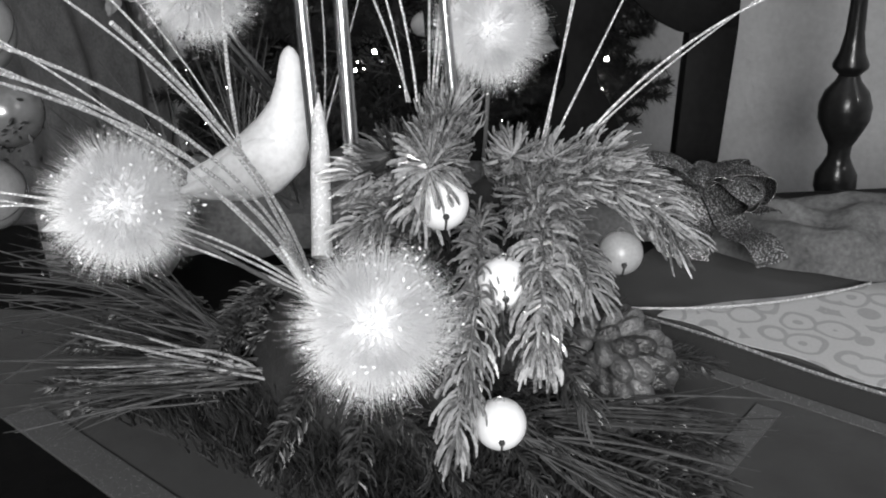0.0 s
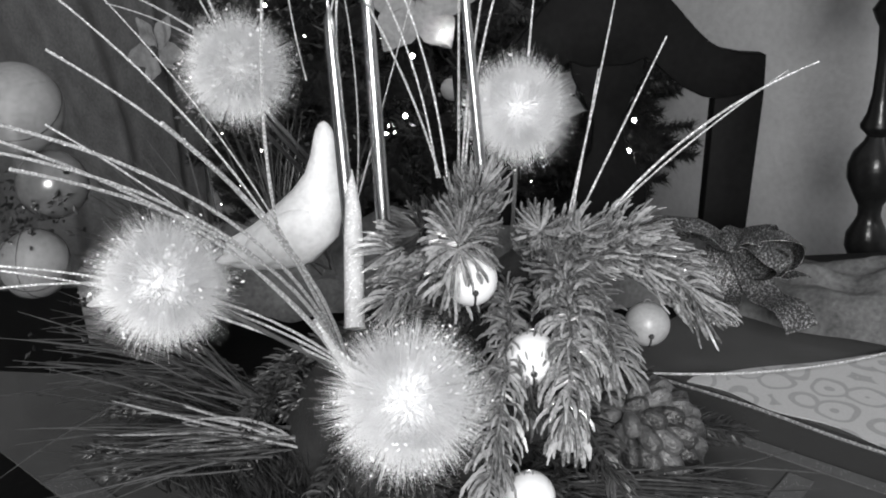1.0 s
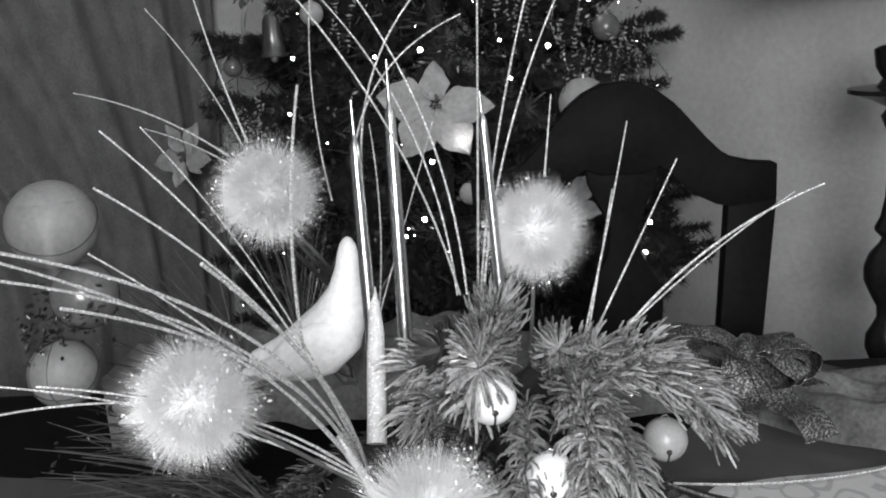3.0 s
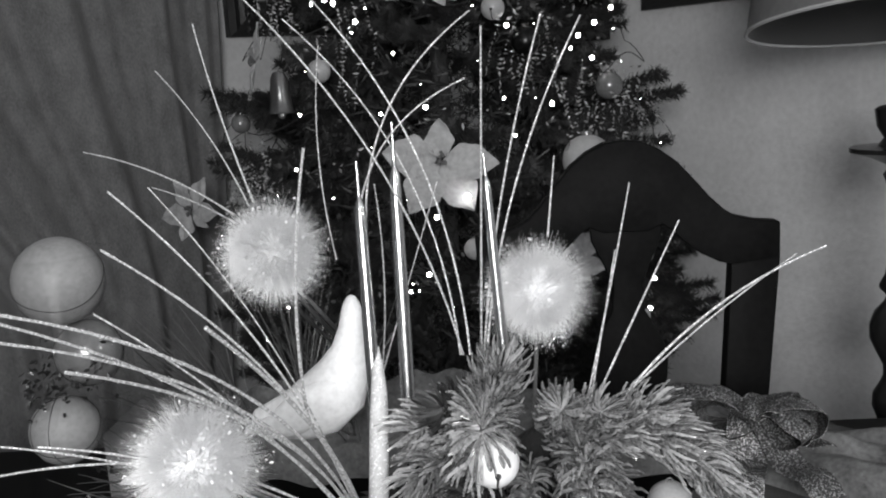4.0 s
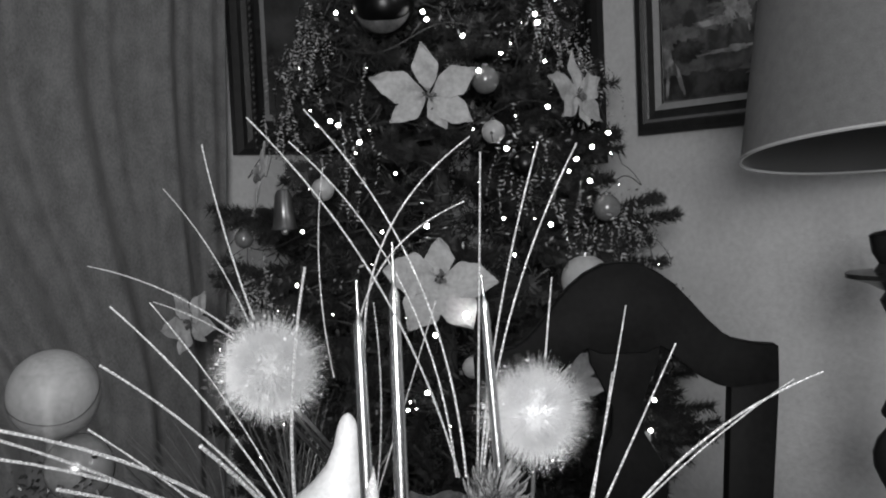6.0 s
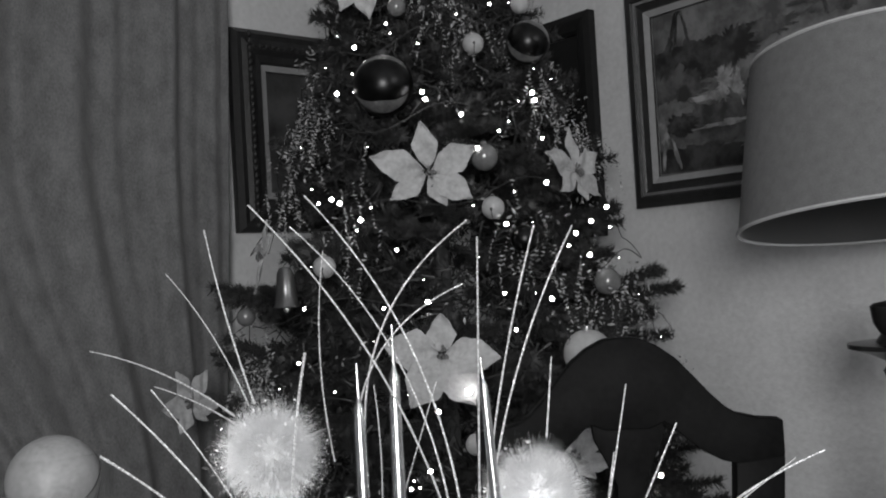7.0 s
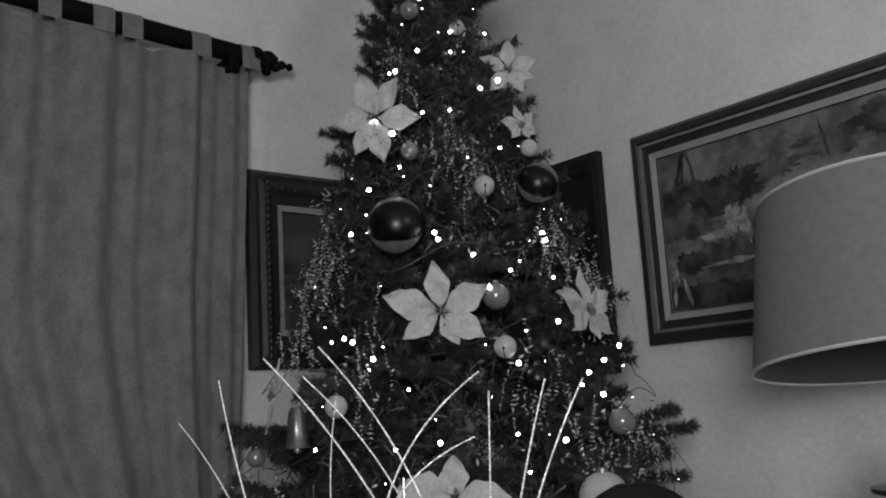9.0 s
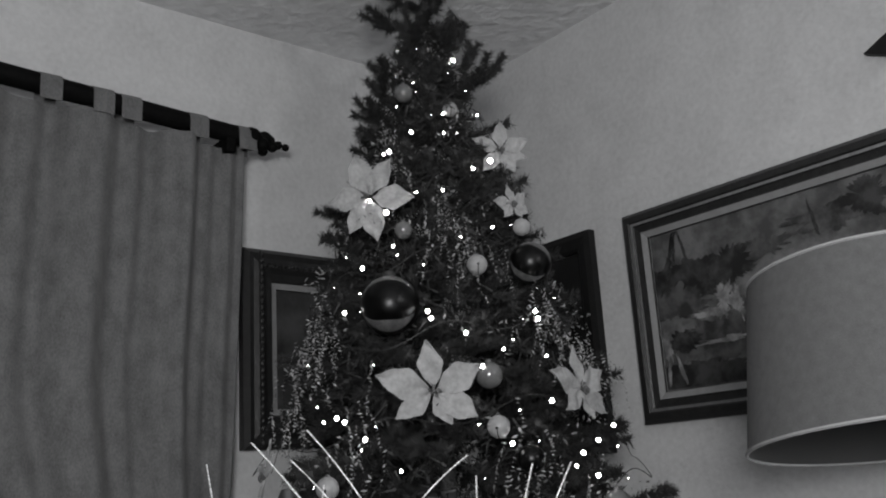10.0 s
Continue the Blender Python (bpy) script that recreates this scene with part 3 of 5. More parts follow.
SPRAYS = [mesh_of("branch", tree_spray(40 + i, l), M_TREE, Vector((0, 0, 0)), False) for i, l in enumerate((0.15, 0.19, 0.22, 0.25, 0.28, 0.31))]
rt = random.Random(21)
level, z = 0, 0.42
while z < 2.66:
    R = tree_radius(z) * (1.0 + 0.05 * math.sin(level * 2.4))
    n = max(3, int(2 * math.pi * R / 0.165))
    for k in range(n):
        az = 360 * k / n + level * 47 + rt.uniform(-9, 9)
        az = (az + 180) % 360 - 180
        if abs(az) > 115 and k % 2:
            continue
        me = SPRAYS[min(5, max(0, int((R - 0.03) / 0.11) + rt.choice((0, 0, 1))))]
        length = (0.15, 0.19, 0.22, 0.25, 0.28, 0.31)[SPRAYS.index(me)]
        tip = R * fullness(z, az) * rt.uniform(0.82, 1.08) + (0.05 * rt.random() if z > 1.9 else 0.0)
        start = max(0.0, tip - length)
        o = outward(az)
        up = rt.uniform(-0.28, 0.12) if z < 2.3 else rt.uniform(0.1, 0.9)
        x = (o + UP * up).normalized()
        y = UP.cross(x).normalized()
        b = new("branch", me)
        b.parent = tree
        m = basis(x, y, x.cross(y), AXIS + o * start + UP * (z + rt.uniform(-0.03, 0.03)) - ORIGIN[tree])
        b.matrix_local = m @ pose(0, 0, 0, rt.uniform(-40, 40)) @ Matrix.Scale(rt.uniform(0.9, 1.12), 4)
    z += 0.082
    level += 1
# a few boughs that reach out past the rest
for z, az, reach, me in ((1.235, -47, 0.66, 4), (1.205, -44, 0.62, 3), (1.115, 50, 0.59, 4), (1.135, 44, 0.58, 3), (1.10, 40, 0.60, 3), (1.255, 46, 0.55, 1), (1.02, 52, 0.59, 3), (0.86, 47, 0.66, 4), (0.79, 50, 0.68, 4), (0.72, 47, 0.70, 5), (0.70, 54, 0.74, 5), (0.75, 56, 0.72, 4), (2.36, -75, 0.19, 0), (2.30, -70, 0.20, 0), (2.22, -68, 0.24, 1), (2.33, 78, 0.27, 1), (2.39, 74, 0.20, 0), (2.45, 70, 0.17, 0)):
    o = outward(az)
    x = (o + UP * (0.5 if z > 2 else -0.1)).normalized()
    y = UP.cross(x).normalized()
    b = new("branch", SPRAYS[me])
    b.parent = tree
    b.matrix_local = basis(x, y, x.cross(y), AXIS + o * (reach - (0.15, 0.19, 0.22, 0.25, 0.28, 0.31)[me]) + UP * z - ORIGIN[tree])
inner = Shape()
for _ in range(26000):
    z = 0.35 + 2.2 * rt.random() ** 1.25
    R = tree_radius(z) * rt.uniform(0.35, 0.84)
    az = rt.uniform(-180, 180)
    p = AXIS + outward(az) * R * fullness(z, az) + UP * z
    inner.spike(p, p + Vector((rt.gauss(0, 1), rt.gauss(0, 1), rt.gauss(0, 1))).normalized() * rt.uniform(0.03, 0.055), 0.0028)
tagged(part("inner_foliage", inner, M_TREE, tree, "dense dark needles inside the tree", smooth=False), kind="stuff")

# tinsel garland of small shiny leaves, wound round the tree
garland = Shape()


def tinsel_leaf(shape, p, size, r):
    d = Vector((r.gauss(0, 1), r.gauss(0, 1), r.gauss(0, 1))).normalized()
    s = d.orthogonal().normalized()
    u = d.cross(s)
    shape.put([p - d * size, p + s * size * 0.5, p + d * size, p - s * size * 0.5, p + u * size * 0.16, p - u * size * 0.16],
              [(0, 1, 4), (1, 2, 4), (2, 3, 4), (3, 0, 4), (1, 0, 5), (2, 1, 5), (3, 2, 5), (0, 3, 5)])


for turn in range(7):
    for i in range(170):
        f = i / 170
        z = 0.75 + turn * 0.26 + 0.22 * f + 0.05 * math.sin(f * 25 + turn)
        p = on_tree(z, -150 + 300 * f, rt.uniform(0.96, 1.06) * fullness(z, -150 + 300 * f)) + Vector((0, 0, -abs(rt.gauss(0, 0.022))))
        tinsel_leaf(garland, p, rt.uniform(0.0035, 0.0095), rt)
for zc, ac, n in ((1.64, 42, 170), (1.56, 60, 120), (1.64, -49, 190), (1.50, -45, 120), (1.22, 37, 160), (1.07, -38, 200), (2.08, -22, 90), (1.86, 16, 120), (1.95, 5, 80), (1.38, -20, 90), (1.33, 24, 110), (1.18, 48, 120), (2.2, -30, 60)):
    for _ in range(n // 7):
        p = on_tree(zc + rt.gauss(0, 0.05), ac + rt.gauss(0, 6.0), rt.uniform(0.98, 1.06))
        drift = Vector((rt.gauss(0, 0.002), rt.gauss(0, 0.002), -0.009))
        for _ in range(rt.randrange(7, 16)):
            p = p + drift + Vector((rt.gauss(0, 0.0025), rt.gauss(0, 0.0025), rt.gauss(0, 0.001)))
            tinsel_leaf(garland, p, rt.uniform(0.0035, 0.0078), rt)
tinsel = single("tinsel_garland", garland, M_TINSEL, "glinting tinsel leaf garland wound round the tree", "garland", (AXIS.x, AXIS.y, 1.2), "stuff", smooth=False)

# string of lit bulbs
lights = group_of("string_lights", (AXIS.x, AXIS.y, 0.5), "string of small lit white bulbs on the tree", "string lights")
# height, bearing and size of each bulb
BULBS_HIGH = [(2.53, 0, 0), (2.471, -46, 1), (2.419, 50, 2), (2.324, -9, 0), (2.251, -23, 0), (2.209, 16, 1), (2.224, 49, 1), (2.154, -8, 2), (2.144, 14, 1), (2.101, -22, 2), (2.098, -26, 1), (2.033, 28, 2), (2.062, 40, 3),
              (1.963, 9, 1), (1.961, -4, 1), (1.826, 14, 0), (1.857, 29, 1), (1.959, -29, 2), (1.908, -17, 3), (1.814, -13, 1), (1.766, -25, 2), (1.755, -1, 0), (1.788, -11, 0)]
BULBS_MID = [(1.655, -28.7, 2), (1.699, -24, 0), (1.635, 0, 2), (1.617, 1, 2), (1.576, 11, 2), (1.536, 21, 1), (1.559, 24.6, 0), (1.632, 35.6, 2), (1.613, 35.7, 2), (1.498, 14, 2), (1.52, 34, 1), (1.416, 31, 2),
             (1.405, -23.8, 2), (1.395, -21.3, 2), (1.399, -27.5, 1), (1.434, -30.7, 0), (1.354, -15.2, 2), (1.332, -15.8, 0), (1.379, -13, 0), (1.285, -6.4, 1), (1.327, 18, 2), (1.397, 21.5, 0)]
BULBS_LOW = [(1.36, 49, 2), (1.327, 41, 2), (1.301, 35, 2), (1.275, 32, 1), (1.253, 37, 2), (1.313, 47, 0), (1.37, 11, 0), (1.174, -26, 1), (1.168, -8.6, 1), (1.176, 0, 2), (1.184, 15, 1), (1.111, 16, 1), (1.167, 24.5, 2),
             (1.066, -25, 1), (1.003, 6.3, 3), (0.963, 1, 2), (1.008, -17.5, 0), (0.953, -31, 1), (0.849, -1, 2), (0.831, -4, 0), (0.817, -3, 0), (0.774, -30, 0), (0.773, 46.5, 2), (0.709, 45, 2), (0.815, -4.5, 1)]
BULB_MESHES = [mesh_of("bulb", Shape().ball((0, 0, 0), r, 16), M_BULB, Vector((0, 0, 0))) for r in (0.0019, 0.0034, 0.0050, 0.0066)]
for z, az, size in BULBS_HIGH + BULBS_MID + BULBS_LOW:
    b = new("bulb", BULB_MESHES[size])
    b.parent = lights
    b.location = on_tree(z, az, 1.09 if size == 3 else 1.05) - ORIGIN[lights]
for _ in range(44):
    b = new("bulb", BULB_MESHES[0])
    b.parent = lights
    b.scale = (0.55, 0.55, 0.55)
    b.location = on_tree(0.6 + 1.9 * rt.random() ** 1.3, rt.uniform(-58, 58), rt.uniform(0.95, 1.0)) - ORIGIN[lights]
run = [on_tree(0.7 + 0.2 * turn + 0.18 * (f if turn % 2 == 0 else 1 - f) + 0.02 * math.sin(f * 31 + turn), (-100 + 200 * f) * (1 if turn % 2 == 0 else -1), 0.95) for turn in range(9) for f in (i / 50 for i in range(51))]
cable = Shape().tube(run, 0.0012, 5)
part("cable", cable, M_WIRE, lights)


def facing(n, spin=0.0):
    """Axes whose z is the way that a flower looks, turned by spin."""
    n = Vector(n).normalized()
    x = UP.cross(n).normalized()
    return basis(x, n.cross(x), n, Vector((0, 0, 0))).to_3x3() @ Matrix.Rotation(radians(spin), 3, "Z")


def poinsettia(at, way, size, spin, petals, label, seed=0, wide=1.0):
    """petals: degrees and relative length of each petal."""
    r = random.Random(seed)
    at = Vector(at)
    m = facing(way, spin)
    root = group_of("poinsettia", at, label, "flower", "silk poinsettias on the tree")
    for deg, k in petals:
        turn = m @ Matrix.Rotation(radians(deg - 90), 3, "Z")
        L, wid, cup, twist = size * k, size * k * r.uniform(0.25, 0.30) * wide, r.uniform(0.05, 0.2), r.uniform(-0.25, 0.25)

        def petal(s, q):
            w = wid * (math.sin(math.pi * min(1, q ** (1.0 if wide < 1.2 else 0.9))) ** (1.15 / wide) * (1.08 - 0.28 * q) + 0.02)
            x = (s - 0.5) * 2 * w * (1 + 0.08 * math.sin(17 * q + deg)) + 0.06 * L * math.sin(deg) * q * q
            zz = L * (cup * q - 0.35 * q * q * cup * 2) + 0.18 * abs(s - 0.5) * wid + x * twist * q + 0.035 * L * math.sin(9 * q + 6 * s + deg)
            return at + turn @ Vector((x, L * (0.06 + 0.94 * q), zz))
        part("petal", Shape().sheet(petal, 9, 12, 0.0012), M_PETAL, root)
    st = Shape()
    for _ in range(12):
        d = m @ Vector((r.gauss(0, 0.5), r.gauss(0, 0.5), 1)).normalized()
        st.tube([at, at + d * size * 0.16], [0.002, 0.0012], 5)
        st.ball(at + d * size * 0.17, 0.0035, 6)
    part("flower_centre", st, M_STAMEN, root, "dark flower centre")
    return root


FIVE = ((93, 0.90), (164, 1.06), (23, 0.95), (214, 0.82), (295, 0.66), (329, 0.9))
poinsettia(on_tree(1.448, 1.0, 1.04), (0.05, -1, -0.05), 0.122, 0, FIVE, "large pale silk poinsettia with pointed petals", 1, 1.0)
poinsettia(on_tree(1.970, -29, 1.06), (-0.15, -1, -0.1), 0.118, 0, ((108, 0.98), (58, 0.95), (350, 1.0), (279, 1.0), (240, 0.9), (180, 0.9)), "pale silk poinsettia lit by a bulb behind it", 2, 1.0)
poinsettia(on_tree(2.116, 57, 1.07), (0.25, -1, 0.0), 0.082, 20, ((70, 1), (0, 1.0), (140, 1), (210, 1.0), (280, 0.9), (320, 0.9)), "pale silk poinsettia near the top of the tree", 3)
poinsettia(on_tree(1.441, 40, 1.08), (0.80, -0.6, 0.1), 0.11, 0, FIVE, "pale silk poinsettia seen edge on", 4)
poinsettia(on_tree(1.073, 2.1, 1.05), (0.0, -1, 0.1), 0.118, 0, ((88, 0.68), (170, 0.95), (355, 0.98), (236, 1.0), (304, 1.0)), "large pale silk flower with broad round petals", 5, 1.28)
poinsettia(on_tree(0.96, -62, 1.08), (-0.6, -1, 0.1), 0.10, 30, FIVE, "pale silk poinsettia at the curtain side of the tree", 6)
poinsettia(on_tree(1.290, -42, 1.06), (-0.95, -0.45, 0.2), 0.085, 5, ((90, 1.0), (30, 0.9), (150, 0.9), (250, 1.0)), "pale silk poinsettia in front of the carved frame", 7)
poinsettia(on_tree(0.85, 25, 1.05), (0.3, -1, 0.2), 0.09, 15, FIVE, "pale silk poinsettia behind the chair", 8)
poinsettia(on_tree(1.935, 46, 1.05), (0.7, -0.9, 0.0), 0.06, 15, FIVE, "small pale silk poinsettia", 9)
poinsettia(on_tree(0.68, 42, 1.04), (0.5, -1, 0.1), 0.05, 15, FIVE, "small pale silk poinsettia low on the tree", 10)


def jingle_bell(name, at, r, material, label, category="bell", parent=None, group="", turn=0.0):
    at = Vector(at)
    root = group_of(name, at, label, category, group) if parent is None else None
    prof = [(r * math.sin(math.pi * i / 18), -r * math.cos(math.pi * i / 18)) for i in range(19)]
    shell = part("shell" if root else name, Shape().lathe(prof, at, 28), material, root or parent, "" if root else label)
    # no opening is cut: a dark strip on the shell imitates the slot's shade
    slot = Shape()
    a0 = radians(-90 + turn)
    arc = [at + Vector((math.cos(a0) * math.cos(t), math.sin(a0) * math.cos(t), math.sin(t))) * r * 1.005 for t in (radians(d) for d in range(-75, -8, 6))]
    slot.tube(arc, r * 0.045, 6)
    slot.ball(arc[-1], r * 0.13, 10)
    part("slot", slot, M_DARK, shell, "dark strip for the slot's shaded inside")
    loop = [at + Vector((0.16 * r * math.cos(t), 0, r * 1.02 + 0.16 * r * math.sin(t))) for t in (2 * math.pi * i / 12 for i in range(13))]
    part("loop", Shape().tube(loop, r * 0.03, 5), M_GILT, shell)
    return root or shell


for i, (z, az, r) in enumerate(((1.363, 15.4, 0.024), (1.259, -22.4, 0.024), (1.749, 18.2, 0.024), (2.225, 22.1, 0.020))):
    jingle_bell("hanging_bell", on_tree(z, az, 1.06), r, M_BELLGREY, "small pale jingle bell hung on the tree", group="bells on the tree", turn=-10 + 8 * i)


def bauble(at, r, material, label):
    at = Vector(at)
    root = group_of("bauble", at, label, "ornament", "balls on the tree")
    part("ball", Shape().ball(at, r, 28), material, root)
    part("cap", Shape().lathe([(0.001, r * 1.16), (r * 0.22, r * 1.14), (r * 0.24, r * 0.96)], at, 14), M_WIRE if material is M_BALLDARK else M_BALLMID, root, "small metal cap")
    return root


for ball_at, ball_r, ball_label, spin in ((on_tree(1.660, -12.5, 1.03), 0.068, "large dark glossy ball with pale crescents for its reflections", 0.0), (on_tree(1.766, 43, 1.03), 0.052, "dark glossy ball with pale crescents imitating reflections", 2.6)):
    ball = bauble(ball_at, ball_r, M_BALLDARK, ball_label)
    # two pale crescents laid on the ball imitate its reflections
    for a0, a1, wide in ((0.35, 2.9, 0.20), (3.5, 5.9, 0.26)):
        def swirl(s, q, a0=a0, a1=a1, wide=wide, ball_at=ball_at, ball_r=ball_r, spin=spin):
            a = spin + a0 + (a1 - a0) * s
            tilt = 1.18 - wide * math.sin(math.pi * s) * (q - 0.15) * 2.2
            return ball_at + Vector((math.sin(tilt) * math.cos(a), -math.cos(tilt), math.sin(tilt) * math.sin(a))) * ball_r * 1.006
        part("swirl", Shape().sheet(swirl, 24, 6, 0.0005), M_BALLPALE, ball, "pale crescent that imitates a reflection")
bauble(on_tree(1.052, 29.5, 1.04), 0.050, M_SNOW, "large pale frosted ball on the tree")
bauble(on_tree(1.194, 40, 1.04), 0.029, M_BALLMID, "grey satin ball on the tree")
bauble(on_tree(0.892, 7.5, 1.02), 0.022, M_SNOW, "small pale frosted ball")
bauble(on_tree(1.16, -44, 1.04), 0.021, M_BALLMID, "small grey satin ball")
bauble(on_tree(1.480, 16.5, 0.99), 0.030, M_BALLMID, "grey satin ball beside a poinsettia")
bauble(on_tree(1.294, 22.3, 1.02), 0.030, M_BALLDARK, "dark glossy ball on the tree")
bauble(on_tree(2.30, -20, 0.98), 0.026, M_BALLMID, "grey satin ball near the top of the tree")
bauble(on_tree(1.872, 47, 1.03), 0.022, M_SNOW, "small pale frosted ball")
bauble(on_tree(1.86, -10, 1.0), 0.022, M_BALLMID, "grey satin ball on the tree")

hand_bell = group_of("bell_ornament", on_tree(1.215, -31.5, 1.06), "small metal bell hung on the tree", "bell")
c = on_tree(1.215, -31.5, 1.06)
part("bell_body", Shape().lathe([(0.001, 0.05), (0.012, 0.048), (0.018, 0.036), (0.021, 0.0), (0.025, -0.03), (0.029, -0.036), (0.025, -0.036), (0.019, 0.0)], c, 24), gray("satin_metal", 0.17, 0.28, 0.8, 0.2, 40.0, 0.1), hand_bell)
part("clapper", Shape().ball(c + Vector((0, 0, -0.04)), 0.008, 10), M_GILT, hand_bell)


# ---- table lamp on a side table ----
LX, LY = 0.716, 1.65
side = group_of("side_table", (LX, LY, 0), "small round dark side table under the lamp", "table")
part("tabletop", Shape().lathe([(0.001, 0.47), (0.22, 0.47), (0.235, 0.462), (0.235, 0.448), (0.22, 0.44), (0.001, 0.44)], (LX, LY, 0), 40), M_WOOD, side)
part("pedestal", Shape().lathe([(0.15, 0.0), (0.15, 0.02), (0.04, 0.05), (0.025, 0.2), (0.035, 0.3), (0.03, 0.44)], (LX, LY, 0), 24), M_WOOD, side)
lamp = group_of("table_lamp", (LX, LY, 0.47), "tall dark turned-wood lamp with a wide linen drum shade, unlit", "lamp")
stem = [(0.10, 0.47), (0.10, 0.485), (0.05, 0.50), (0.024, 0.525), (0.022, 0.545), (0.028, 0.56), (0.038, 0.585), (0.037, 0.61), (0.026, 0.63), (0.020, 0.645), (0.021, 0.665), (0.034, 0.69), (0.045, 0.715), (0.046, 0.74),
        (0.038, 0.765), (0.022, 0.785), (0.018, 0.795), (0.022, 0.80), (0.030, 0.808), (0.031, 0.815), (0.022, 0.835), (0.016, 0.87), (0.014, 0.93), (0.016, 0.985), (0.024, 1.0), (0.030, 1.015), (0.02, 1.03), (0.05, 1.045),
        (0.086, 1.056), (0.086, 1.064), (0.04, 1.066), (0.03, 1.08), (0.042, 1.10), (0.046, 1.13), (0.038, 1.135), (0.012, 1.14), (0.01, 1.22), (0.001, 1.22)]
part("stem", Shape().lathe(stem, (LX, LY, 0), 40), M_LAMPWOOD, lamp, "glossy dark turned stem")
TILT_SHADE = Matrix.Translation((LX, LY, 1.44)) @ Matrix.Rotation(radians(-7.5), 4, "X") @ Matrix.Translation((-LX, -LY, -1.44))


def tilted(shape):
    shape.v = [tuple(TILT_SHADE @ Vector(p)) for p in shape.v]
    return shape


part("shade", tilted(Shape().lathe([(0.265, 1.279), (0.2395, 1.434), (0.215, 1.584)], (LX, LY, 0), 72)), M_SHADE, lamp, "grey linen drum shade")
part("shade_lining", tilted(Shape().lathe([(0.262, 1.280), (0.2365, 1.434), (0.212, 1.583)], (LX, LY, 0), 72)), M_SHADE_IN, lamp)
for r0, z0 in ((0.2655, 1.279), (0.2155, 1.584)):
    ring = [(LX + r0 * math.cos(a), LY + r0 * math.sin(a), z0) for a in (2 * math.pi * i / 72 for i in range(73))]
    part("trim", tilted(Shape().tube(ring, 0.0035, 6, False)), M_TRIM, lamp, "narrow shiny edging of the shade")
harp = Shape()
for k in range(3):
    a = 2.1 * k
    harp.tube([(LX, LY, 1.53), (LX + 0.195 * math.cos(a), LY + 0.195 * math.sin(a), 1.54)], 0.002, 5)
harp.tube([(LX, LY, 1.2), (LX, LY, 1.535)], 0.003, 6)
part("shade_carrier", harp, M_WIRE, lamp)
part("flex", Shape().tube(bezier((LX + 0.03, LY + 0.09, 0.80), (LX + 0.032, LY + 0.09, 0.475), (0.002, 0, 0)), 0.002, 6), M_WIRE, lamp, "thin dark flex")


# ---- dining table ----
TOP = 0.75
table = group_of("dining_table", (0, 0.5, 0), "large dark polished dining table", "table")
part("tabletop", Shape().box((-1.05, -0.12, TOP - 0.035), (1.0, 1.2, TOP), None, 0.008), M_TABLE, table)
part("apron", Shape().box((-0.95, -0.04, TOP - 0.13), (0.9, 1.1, TOP - 0.036), None, 0.004), M_TABLE, table)
for x in (-0.92, 0.87):
    for y in (-0.01, 1.07):
        part("leg", Shape().lathe([(0.025, 0.0), (0.03, 0.05), (0.022, 0.1), (0.035, 0.3), (0.045, 0.55), (0.045, 0.62)], (x, y, 0), 16), M_TABLE, table)

# ---- carved chair beyond the table ----
CX, CY = 0.179, 1.28


def lean(x, y, z):
    """Chair place: the back leans away from the table above the seat."""
    return Vector((CX + x, CY - 0.13 * (1.004 - z) + y, z * 1.005))


chair = group_of("dining_chair", (CX, CY - 0.2, 0), "dark carved wooden dining chair with an arched back", "chair")


def plate(outline, thick, y0=0.0):
    s = Shape()
    n = len(outline)
    front = [lean(x, y0 - thick / 2, z) for x, z in outline]
    back = [lean(x, y0 + thick / 2, z) for x, z in outline]
    b = bmesh.new()
    vs = [b.verts.new(p) for p in front]
    f = b.faces.new(vs)
    ext = bmesh.ops.extrude_face_region(b, geom=[f])
    bmesh.ops.translate(b, verts=[g for g in ext["geom"] if isinstance(g, bmesh.types.BMVert)], vec=Vector((0, thick, 0)))
    b.faces.new(vs) if f not in b.faces[:] else None
    bmesh.ops.recalc_face_normals(b, faces=b.faces[:])
    sharp = [e for e in b.edges if len(e.link_faces) == 2 and e.calc_face_angle(0) > 1.2]
    bmesh.ops.bevel(b, geom=sharp, offset=0.0025, segments=2, affect="EDGES", profile=0.5)
    bmesh.ops.triangulate(b, faces=[g for g in b.faces if len(g.verts) > 4])
    b.verts.index_update()
    s.put([v.co for v in b.verts], [[v.index for v in g.verts] for g in b.faces])
    b.free()
    return s


half_top = [(0.0, 1.124), (0.025, 1.122), (0.05, 1.110), (0.073, 1.092), (0.095, 1.067), (0.115, 1.043), (0.133, 1.025), (0.15, 1.014), (0.178, 1.007), (0.209, 1.004)]
half_low = [(0.207, 0.955), (0.142, 0.949), (0.125, 0.953), (0.10, 0.966), (0.078, 0.984), (0.062, 1.0), (0.05, 1.008), (0.03, 1.0)]
right = half_top + half_low
outline = right + [(-x, z) for x, z in reversed(right) if x > 0]
part("crest_rail", plate(outline, 0.028), M_WOOD, chair, "arched top rail")
splat = [(0.050, 1.012), (0.047, 0.985), (0.033, 0.957), (0.020, 0.925), (0.023, 0.89), (0.043, 0.855), (0.052, 0.832), (0.050, 0.80), (0.042, 0.75), (0.03, 0.68), (0.045, 0.55)]
part("splat", plate(splat + [(-x, z) for x, z in reversed(splat)], 0.018, 0.002), M_WOOD, chair, "vase-shaped back splat")
